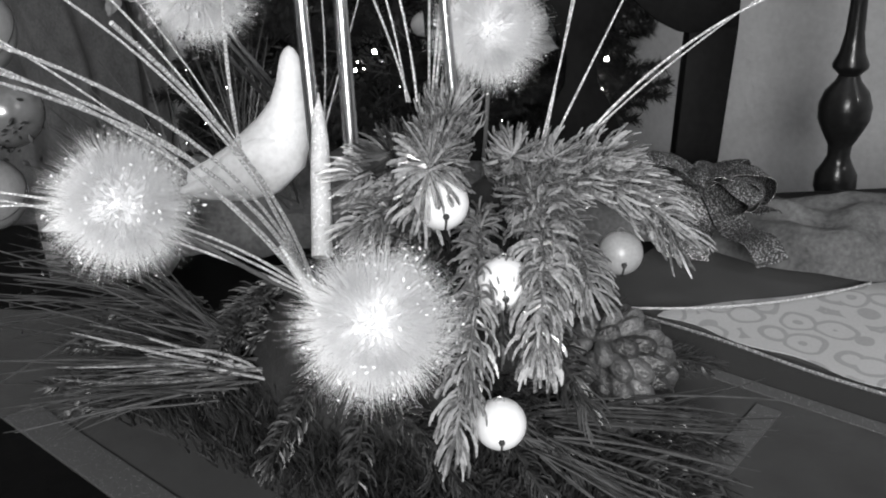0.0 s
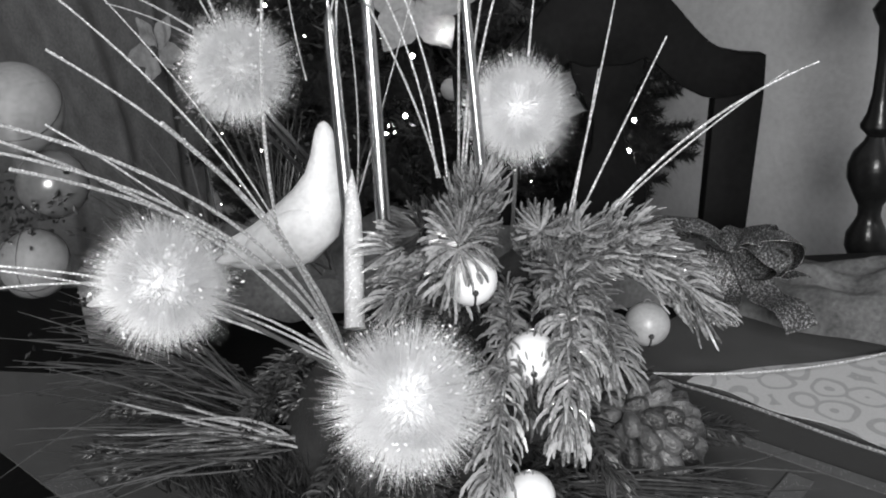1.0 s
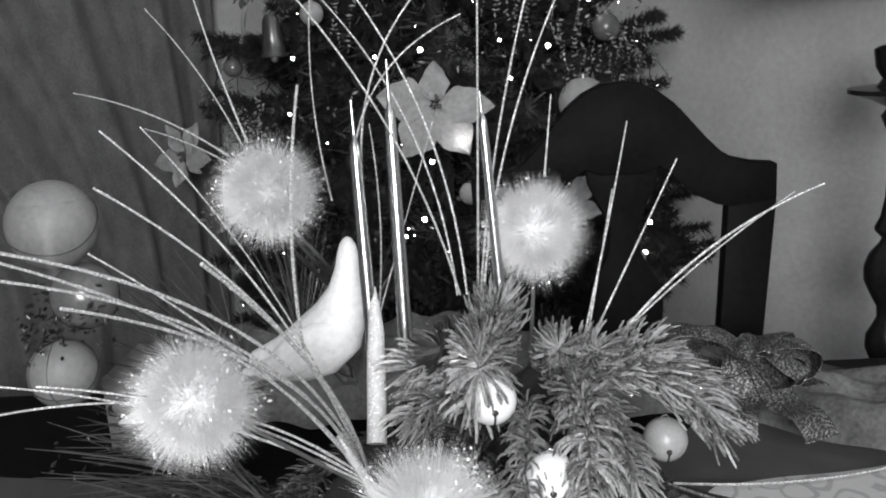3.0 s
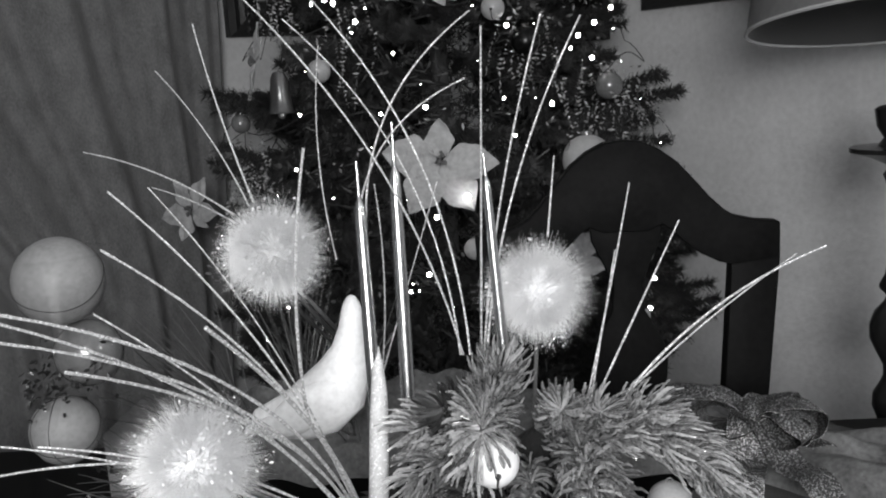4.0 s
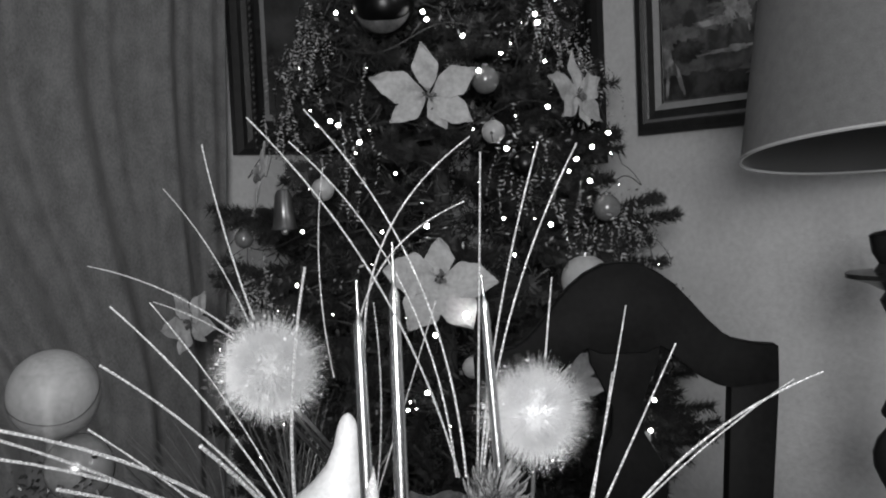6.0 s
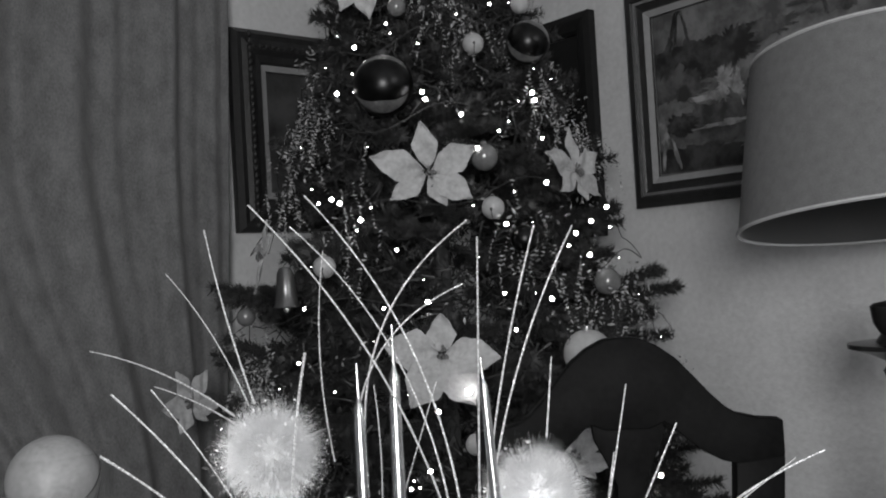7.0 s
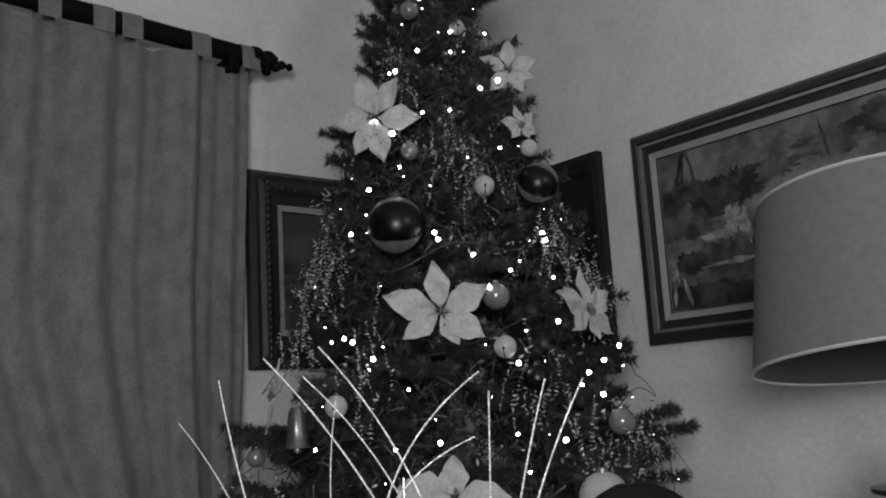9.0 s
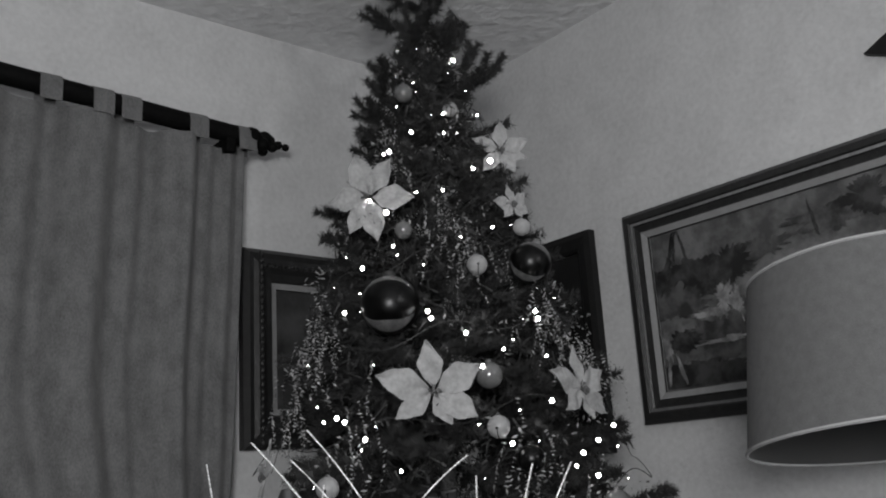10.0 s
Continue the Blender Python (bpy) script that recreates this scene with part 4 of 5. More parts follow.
for sx in (1, -1):
    part("post", plate([(sx * 0.207, 0.957), (sx * 0.184, 0.757), (sx * 0.178, 0.44), (sx * 0.125, 0.44), (sx * 0.124, 0.757), (sx * 0.141, 0.951)], 0.03), M_WOOD, chair)
    part("rear_leg", Shape().tube([lean(sx * 0.15, 0, 0.45), lean(sx * 0.16, 0.06, 0.0)], [0.024, 0.018], 8), M_WOOD, chair)
    part("front_leg", Shape().tube([(CX + sx * 0.2, CY - 0.48, 0.44), (CX + sx * 0.2, CY - 0.48, 0.0)], [0.025, 0.018], 10), M_WOOD, chair)
part("seat", Shape().box((CX - 0.225, CY - 0.5, 0.42), (CX + 0.225, CY - 0.07, 0.47), None, 0.012), M_VELVET, chair, "dark upholstered seat")
part("back_rail", plate([(0.16, 0.56), (0.16, 0.52), (-0.16, 0.52), (-0.16, 0.56)], 0.022), M_WOOD, chair)


# ---- cloths on the table ----
E1, E2 = Vector((0.76, -0.65, 0)), Vector((0.65, 0.76, 0))
RUN = Vector((0.04, 0.425, 0))


def flat_cloth(a0, a1, b0, b1, z, thick=0.0016, origin=RUN, e1=E1, e2=E2, wave=0.0, nu=24, nv=10, edge=0.0):
    def fn(s, q):
        p = origin + e1 * (a0 + (a1 - a0) * s) + e2 * (b0 + (b1 - b0) * q + edge * math.sin(s * 38) * (1 - q))
        return Vector((p.x, p.y, z + thick + wave * noise.noise(Vector((p.x * 9, p.y * 9, 1)))))
    return Shape().sheet(fn, nu, nv, thick)


runner = group_of("table_runner", (RUN.x, RUN.y, TOP), "dark grey cloth table runner with pale woven bands", "table runner")


def runner_point(s, q):
    """The runner's far edge runs in towards its free end."""
    a = -0.85 + 1.4 * s
    far = min(0.365, max(-0.03, 0.365 + 0.61 * (a + 0.2)))
    p = RUN + E1 * a + E2 * (-0.063 + (far + 0.063) * q)
    return Vector((p.x, p.y, TOP + 0.0016))


part("runner_cloth", Shape().sheet(runner_point, 40, 12, 0.0016), M_MAT, runner)
part("band", flat_cloth(-0.52, -0.018, -0.063, -0.034, TOP + 0.002), M_MATBAND, runner, "pale woven edge band")
part("band", flat_cloth(-0.018, 0.003, -0.03, 0.335, TOP + 0.002), M_MATBAND, runner, "pale woven cross band")
part("band", flat_cloth(-0.2, 0.55, 0.352, 0.366, TOP + 0.002), M_MATBAND, runner, "pale woven edge band")

CORD = Vector((0.199, 0.84, 0))
C1 = Vector((0.735, -0.678, 0))
C2 = Vector((0.678, 0.735, 0))
cover = group_of("table_cover", (0.4, 0.8, TOP), "pale damask cloth with a black velvet border and metallic cord", "tablecloth")


def damask_point(s, q):
    """The damask lies as a wedge, cut short where the scarf's shadow is put in."""
    a = -0.01 + 0.6 * s
    b0 = 0.012 + 0.004 * math.sin(a * 60)
    p = CORD + C1 * a + C2 * (b0 + (0.012 + 1.3 * max(0.0, a + 0.008)) * q)
    return Vector((p.x, p.y, TOP + 0.0032))


part("damask", Shape().sheet(damask_point, 50, 20, 0.0014), M_DAMASK, cover, "pale damask with a scrolled pattern")
# a dark sheet imitates the shadow between the scarf and the damask
part("under_cloth", flat_cloth(-0.10, 0.60, 0.01, 0.40, TOP + 0.0002, 0.0014, CORD, C1, C2), M_MAT, cover, "dark sheet put in for the scarf's shadow on the cloth")
part("border", flat_cloth(-0.10, 0.60, -0.052, 0.022, TOP - 0.0003, 0.0012, CORD, C1, C2, 0.0, 40, 8), M_VELVET, cover, "black velvet border")
part("cord", Shape().tube([CORD + C1 * s + Vector((0, 0, TOP + 0.003)) + C2 * 0.002 * math.sin(s * 30) for s in np.linspace(-0.1, 0.6, 60)], 0.0016, 6), M_CORD, cover, "thin metallic cord")

# crumpled glittered scarf along the far side of the table
scarf = group_of("scarf", (0.4, 1.0, TOP), "crumpled sheer glittered fabric draped along the table", "scarf")


def scarf_point(s, q):
    x = -0.32 + 1.2 * s
    mid = 0.965 + 0.06 * (1 - math.tanh((x - 0.30) / 0.06))
    half = 0.074 + 0.012 * math.sin(x * 16)
    fold = noise.noise(Vector((x * 9, q * 2.5, 5)))
    y = mid + (q - 0.5) * 2 * half + 0.016 * fold
    h = 0.016 + 0.05 * math.sin(math.pi * (0.06 + 0.9 * q)) ** 0.7 * (0.85 + 0.4 * noise.noise(Vector((x * 6, 1, 2))))
    h += 0.02 * noise.noise(Vector((x * 20, q * 4, 8))) + 0.005 * math.sin(22 * q + 30 * x) * math.sin(math.pi * q)
    h *= 1 + 0.8 * (0.5 - 0.5 * math.tanh((x - 0.05) / 0.1))
    return Vector((x, y, TOP + 0.006 + max(0, h) * (0.35 if q < 0.02 else 1)))


part("scarf_cloth", Shape().sheet(scarf_point, 130, 26, 0.0012), M_SCARF, scarf)

# glittered ribbon bow that ties the scarf
BOWC = Vector((0.262, 0.965, TOP + 0.100))
bow = group_of("ribbon_bow", BOWC - Vector((0, 0, 0.05)), "dark glittered ribbon bow lying on the scarf", "bow")


def loop_point(side, tall, back):
    def fn(s, q):
        a = 2 * math.pi * s
        x = side * (0.05 - 0.05 * math.cos(a)) * (1.0 if side < 0 else 0.75)
        z = tall * math.sin(a) * (0.4 + 0.6 * math.sin(math.pi * s))
        crumple = 0.012 * noise.noise(Vector((s * 5, q * 2.5, tall * 300 + side)))
        return BOWC + Vector((x + crumple, (q - 0.5) * 0.05 + back * x, z + (0.25 if side < 0 else -0.1) * abs(x) + crumple))
    return fn


part("bow_loop", Shape().sheet(loop_point(-1, 0.030, 0.3), 30, 6, 0.001), M_BOW, bow)
part("bow_loop", Shape().sheet(loop_point(1, 0.024, 0.1), 30, 6, 0.001), M_BOW, bow)
for turn, tall in ((35, 0.026), (-40, 0.022), (140, 0.026), (-15, 0.03)):
    swing = Matrix.Rotation(radians(turn), 3, "Z")
    loop_fn = loop_point(1, tall, 0.0)
    part("bow_loop", Shape().sheet(lambda s, q: BOWC + swing @ ((loop_fn(s, q) - BOWC) * 0.85), 26, 5, 0.001), M_BOW, bow)
part("bow_knot", Shape().ball(BOWC, 0.016, 14, (0.9, 1.5, 1.1)), M_BOW, bow)
for dx, dy in ((0.05, -0.10), (-0.03, -0.08), (0.10, 0.02)):
    def tail(s, q, dx=dx, dy=dy):
        p = BOWC + Vector((dx * s, dy * s, -0.055 * s ** 1.4 + 0.01 * math.sin(9 * s)))
        side = Vector((-dy, dx, 0)).normalized()
        return p + side * (q - 0.5) * 0.042
    part("bow_tail", Shape().sheet(tail, 14, 5, 0.001), M_BOW, bow)

# thin shiny wire lying on the cloth
single("wire_sprig", Shape().tube(bezier((0.165, 0.86, TOP + 0.01), (0.43, 0.90, TOP + 0.006), (0.0, -0.02, 0.0), 24), 0.0013, 6), M_SPRIG, "thin shiny wire sprig lying on the cloth", "decoration", (0.165, 0.86, TOP))

# ---- glass vase filled with balls ----
VX, VY = -0.418, 0.85
vase = group_of("glass_vase", (VX, VY, TOP + 0.002), "tall clear glass cylinder vase filled with ornament balls", "vase")
wall_out = [(0.001, 0.0), (0.05, 0.0), (0.053, 0.004), (0.053, 0.333), (0.0515, 0.335), (0.050, 0.333), (0.050, 0.012), (0.001, 0.010)]
ring = [(VX + 0.0515 * math.cos(a), VY + 0.0515 * math.sin(a), TOP + 0.337) for a in (2 * math.pi * i / 48 for i in range(49))]
part("rim", Shape().tube(ring, 0.0014, 6, False), M_GLASS, vase, "rounded glass rim")
part("glass", Shape().lathe(wall_out, (VX, VY, TOP + 0.002), 48), M_GLASS, vase, "clear glass cylinder").visible_shadow = False


def vase_ball(at, r, material, label, strings):
    root = group_of("decor_ball", at, label, "ball", "balls in the vase")
    part("ball", Shape().ball(at, r, 30), material, root)
    s = Shape()
    for k in range(strings):
        tilt = Matrix.Rotation(0.5 + k * 1.1, 3, "X") @ Matrix.Rotation(k * 0.9, 3, "Y")
        ring = [Vector(at) + tilt @ Vector((math.cos(a), math.sin(a), 0.12 * math.sin(2 * a))) * r * 1.01 for a in (2 * math.pi * i / 40 for i in range(41))]
        s.tube(ring, 0.0004, 4, False)
    if strings:
        part("string", s, M_WIRE, root, "thin dark string")


vase_ball((VX, VY, 1.060), 0.0425, M_VASEBALL, "large grey satin ball at the top of the vase", 1)
vase_ball((VX - 0.008, VY - 0.012, 0.915), 0.0335, M_VASEBALL, "grey ball wound with thin string", 3)
vase_ball((VX + 0.014, VY + 0.012, 0.985), 0.033, M_BALLMID, "grey glossy ball half hidden in foil", 0)
foil = Shape()
for _ in range(200):
    a, rr = rnd.uniform(0, 6.28), 0.046 * math.sqrt(rnd.random())
    tinsel_leaf(foil, Vector((VX + rr * math.cos(a), VY + rr * math.sin(a), rnd.gauss(0.968, 0.016) if rnd.random() < 0.85 else rnd.uniform(0.766, 0.87))), rnd.uniform(0.003, 0.006), rnd)
single("foil_filling", foil, M_FOIL, "crumpled shiny foil between the balls", "foil", (VX, VY, 0.77), "stuff", smooth=False)

single("carton", Shape().box((-0.47, 1.0, TOP), (-0.33, 1.12, TOP + 0.095), Matrix.Translation((0, 0, 0)), 0.004), M_BOX, "small pale box standing behind the vase", "box", (-0.4, 1.06, TOP))


# ---- greenery helpers ----
def fir(parent, base, tip, sag, count, length, thick, material=M_NEEDLE, name="fir_branch", twig=0.0022, open_=1.0, droop=0.0):
    """A fir branch: a bark-brown stem set round with curved needles."""
    pts = bezier(base, tip, sag, 10)
    stem = part(name, Shape().tube(pts, [twig * (1 - 0.5 * i / 9) for i in range(10)], 6), M_FOAM if material is M_NEEDLE_D else M_TWIG, parent)
    s = Shape()
    for i in range(count):
        f = 0.04 + 0.96 * (i + rnd.random()) / count
        k = min(8, int(f * 9))
        p = pts[k].lerp(pts[k + 1], f * 9 - k)
        d = (pts[k + 1] - pts[k]).normalized()
        o = unit()
        o = (o - d * o.dot(d)).normalized()
        spread = (1.2 if f < 0.85 else 1.2 - 3.4 * (f - 0.85)) * open_ * rnd.uniform(0.75, 1.15)
        way = d * math.cos(spread) + o * math.sin(spread)
        L = length * rnd.uniform(0.72, 1.12) * (0.8 + 0.2 * math.sin(math.pi * f))
        q = p + way * L * 0.74 + d * L * 0.40 + unit() * L * 0.10 + Vector((0, 0, -droop * L))
        mid = p + way * L * 0.72 - d * L * 0.10 + unit() * L * 0.06
        s.needle(p, mid, q, thick * rnd.uniform(0.8, 1.15))
    tagged(part("foliage", s, material, stem), kind="stuff")
    return stem


def long_pine(parent, base, way, count, length, spread, material=M_NEEDLE_T, thick=0.00085, curve=0.006):
    """A tuft of long thin pine needles that fans out from one point."""
    base, way = Vector(base), Vector(way).normalized()
    s = Shape()
    for _ in range(count):
        d = (way + jitter(spread)).normalized()
        L = length * rnd.uniform(0.55, 1.05)
        start = base + jitter(0.004) + way * rnd.uniform(0, 0.03)
        s.tube(bezier(start, start + d * L, jitter(curve * 0.5) + Vector((0, 0, curve * 0.4)), 7), [thick, thick, thick, thick, thick * 0.9, thick * 0.7, thick * 0.3], 4)
    return part("pine_tuft", s, material, parent)


# ---- the arrangement ----
arr = group_of("floral_arrangement", (-0.03, 0.66, TOP + 0.004), "Christmas centrepiece of fir, glitter sprigs, rods and pompoms", "centrepiece")
part("foam_base", Shape().lathe([(0.001, 0.0), (0.12, 0.0), (0.125, 0.03), (0.11, 0.09), (0.07, 0.135), (0.001, 0.15)], (-0.05, 0.68, TOP + 0.005), 28), M_FOAM, arr, "dark block hidden under the greenery")
part("foam_base", Shape().lathe([(0.07, 0.0), (0.06, 0.12), (0.04, 0.2), (0.001, 0.23)], (0.03, 0.64, TOP + 0.006), 24), M_FOAM, arr)

# fir sprays at the front: a rosette, the upright tips and the hanging boughs
# inner, lower and left-hand sprays use the darker needle tones
fir(arr, (-0.012, 0.620, 1.000), (-0.014, 0.512, 1.028), (0, 0, 0.006), 269, 0.035, 0.0012, open_=1.45)
fir(arr, (-0.014, 0.600, 0.992), (-0.020, 0.530, 1.004), (0, 0, 0.004), 200, 0.034, 0.0012, open_=1.45)
fir(arr, (-0.010, 0.620, 0.992), (0.000, 0.600, 1.036), (0, 0, 0.004), 194, 0.030, 0.0011, open_=0.95)
fir(arr, (-0.025, 0.615, 0.985), (-0.040, 0.580, 1.018), (0, 0, 0.004), 158, 0.029, 0.0010, M_NEEDLE_T, open_=1.05)
fir(arr, (0.045, 0.605, 0.985), (0.040, 0.470, 0.936), (0.004, -0.02, 0.026), 305, 0.029, 0.0012, open_=1.05)
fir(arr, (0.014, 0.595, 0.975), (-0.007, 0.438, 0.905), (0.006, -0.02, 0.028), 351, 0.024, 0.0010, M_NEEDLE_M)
fir(arr, (0.060, 0.620, 0.980), (0.138, 0.582, 0.956), (0.006, 0.0, 0.014), 240, 0.032, 0.0012, open_=0.95)
fir(arr, (0.066, 0.628, 0.974), (0.122, 0.602, 0.978), (0.0, 0.0, 0.010), 176, 0.030, 0.0011, open_=0.95)
fir(arr, (0.064, 0.630, 0.968), (0.098, 0.602, 1.004), (0, 0, 0.004), 166, 0.028, 0.0011, open_=0.95)
fir(arr, (0.040, 0.630, 0.972), (0.036, 0.582, 1.014), (0, 0, 0.004), 194, 0.028, 0.0012, open_=1.05)
fir(arr, (0.048, 0.628, 0.970), (0.062, 0.590, 1.008), (0, 0, 0.004), 176, 0.028, 0.0011, open_=1.05)
fir(arr, (0.040, 0.600, 0.975), (0.052, 0.535, 0.985), (0, 0, 0.010), 204, 0.028, 0.0011, M_NEEDLE_M, open_=1.1)
fir(arr, (-0.010, 0.622, 0.985), (-0.064, 0.600, 0.996), (0, 0, 0.008), 222, 0.030, 0.0010, M_NEEDLE_M, open_=1.1)
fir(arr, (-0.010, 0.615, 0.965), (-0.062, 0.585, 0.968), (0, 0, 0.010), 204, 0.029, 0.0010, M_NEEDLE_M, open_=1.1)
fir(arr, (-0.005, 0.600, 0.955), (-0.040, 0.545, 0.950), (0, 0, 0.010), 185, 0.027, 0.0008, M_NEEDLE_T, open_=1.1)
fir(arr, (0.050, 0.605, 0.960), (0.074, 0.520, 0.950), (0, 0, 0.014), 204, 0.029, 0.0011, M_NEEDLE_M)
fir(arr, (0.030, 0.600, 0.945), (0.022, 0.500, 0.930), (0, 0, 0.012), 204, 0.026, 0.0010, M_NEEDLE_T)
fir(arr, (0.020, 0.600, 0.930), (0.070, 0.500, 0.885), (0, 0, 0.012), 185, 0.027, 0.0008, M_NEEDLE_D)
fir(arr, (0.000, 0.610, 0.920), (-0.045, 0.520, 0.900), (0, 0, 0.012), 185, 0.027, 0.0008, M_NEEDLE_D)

# dark fir that lies in a ring on the table
ring_rnd = random.Random(5)
for i in range(84):
    a = 2 * math.pi * i / 28 + ring_rnd.uniform(-0.1, 0.1)
    inner_r = 0.05 if i % 2 else 0.11
    outer = ring_rnd.uniform(0.17, 0.235) if i < 56 else ring_rnd.uniform(0.13, 0.19)
    kx = 1.25 if math.cos(a) < 0 else 1.0
    z0, z1 = (0.80, 0.775) if i < 56 else (0.86, 0.82)
    b = Vector((-0.03 + inner_r * math.cos(a) * kx, 0.66 + inner_r * math.sin(a), z0))
    t = Vector((-0.03 + outer * math.cos(a + 0.35) * kx, 0.66 + outer * math.sin(a + 0.35), z1 + ring_rnd.uniform(-0.004, 0.012)))
    if (t - RUN).dot(E2) < -0.03 and t.x < -0.02:
        continue
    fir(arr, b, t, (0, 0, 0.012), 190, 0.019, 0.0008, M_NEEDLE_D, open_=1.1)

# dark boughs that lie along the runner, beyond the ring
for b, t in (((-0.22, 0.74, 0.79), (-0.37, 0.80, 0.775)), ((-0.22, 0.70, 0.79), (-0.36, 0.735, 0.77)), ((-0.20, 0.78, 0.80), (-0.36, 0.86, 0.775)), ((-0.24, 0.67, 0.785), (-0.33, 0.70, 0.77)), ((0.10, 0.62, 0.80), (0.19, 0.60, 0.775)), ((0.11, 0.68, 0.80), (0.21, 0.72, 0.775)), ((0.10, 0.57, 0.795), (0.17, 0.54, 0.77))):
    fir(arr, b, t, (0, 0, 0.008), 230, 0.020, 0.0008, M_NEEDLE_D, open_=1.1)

carpet = Shape()
for _ in range(15000):
    a, rr = ring_rnd.uniform(0, 6.283), 0.215 * math.sqrt(ring_rnd.random())
    p = Vector((-0.05 + rr * math.cos(a) * (1.25 if math.cos(a) < 0 else 0.88), 0.665 + rr * math.sin(a), TOP + 0.02 + 0.055 * (1 - (rr / 0.215) ** 2) + ring_rnd.uniform(-0.01, 0.01)))
    if (p - RUN).dot(E2) < -0.025 and p.x < 0.0:
        continue
    way = Vector((ring_rnd.gauss(0, 0.4) + 0.3 * math.cos(a), ring_rnd.gauss(0, 0.4) + 0.3 * math.sin(a), 1.1)).normalized()
    carpet.spike(p, p + way * ring_rnd.uniform(0.014, 0.026), 0.0012)
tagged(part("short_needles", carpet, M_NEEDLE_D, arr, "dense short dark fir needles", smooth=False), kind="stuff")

# long pine tufts
for base, way, n, L, sp in (((-0.150, 0.640, 0.840), (-1.0, 0.15, 0.06), 32, 0.20, 0.19), ((-0.160, 0.650, 0.850), (-0.9, 0.3, 0.25), 24, 0.19, 0.22), ((-0.150, 0.620, 0.835), (-0.9, -0.15, 0.02), 20, 0.16, 0.18),
                             ((-0.20, 0.70, 0.86), (-1.0, 0.2, 0.0), 30, 0.20, 0.2), ((0.030, 0.545, 0.850), (1.0, 0.12, -0.18), 24, 0.17, 0.08), ((0.030, 0.530, 0.850), (0.75, -0.15, -0.45), 26, 0.13, 0.14)):
    long_pine(arr, base, way, n, L, sp)
long_pine(arr, (-0.140, 0.625, 0.842), (-0.9, 0.05, 0.12), 12, 0.13, 0.14, M_NEEDLE, 0.0011)
long_pine(arr, (-0.28, 0.98, 0.82), (-0.8, 0.1, 0.5), 50, 0.17, 0.30, M_NEEDLE_T, 0.0009)
long_pine(arr, (-0.16, 0.92, 0.86), (-0.3, 0.2, 0.8), 36, 0.14, 0.35, M_NEEDLE_T, 0.0008)
long_pine(arr, (-0.30, 0.90, 0.80), (-1.0, 0.0, 0.25), 40, 0.15, 0.22, M_NEEDLE_T, 0.0009)
long_pine(arr, (-0.20, 0.88, 0.89), (0.05, 0.1, 1.0), 34, 0.16, 0.22, M_NEEDLE_T, 0.0006)
long_pine(arr, (-0.26, 0.92, 0.86), (-0.6, 0.1, 0.6), 40, 0.18, 0.25, M_NEEDLE_T, 0.0006)


def sprig(base, tip, bow_=(0, 0, 0), r=0.0010, n=18, bead=0.0):
    pts = bezier(base, tip, bow_, n)
    s = Shape().tube(pts, [r * (1.25 - 0.45 * i / (n - 1)) * (1 + 0.12 * math.sin(i * 2.3)) for i in range(n)], 6)
    ob = part("glitter_sprig", s, M_SPRIG, arr)
    fl = Shape()
    d = (Vector(tip) - Vector(base)).length
    for _ in range(int(d * 330)):
        i = rnd.randrange(n - 1)
        tinsel_leaf(fl, pts[i].lerp(pts[i + 1], rnd.random()) + unit() * r * 0.95, r * rnd.uniform(0.35, 0.7), rnd)
    tagged(part("glitter", fl, M_FLAKE, ob, "bright glitter flakes", smooth=False), kind="stuff")


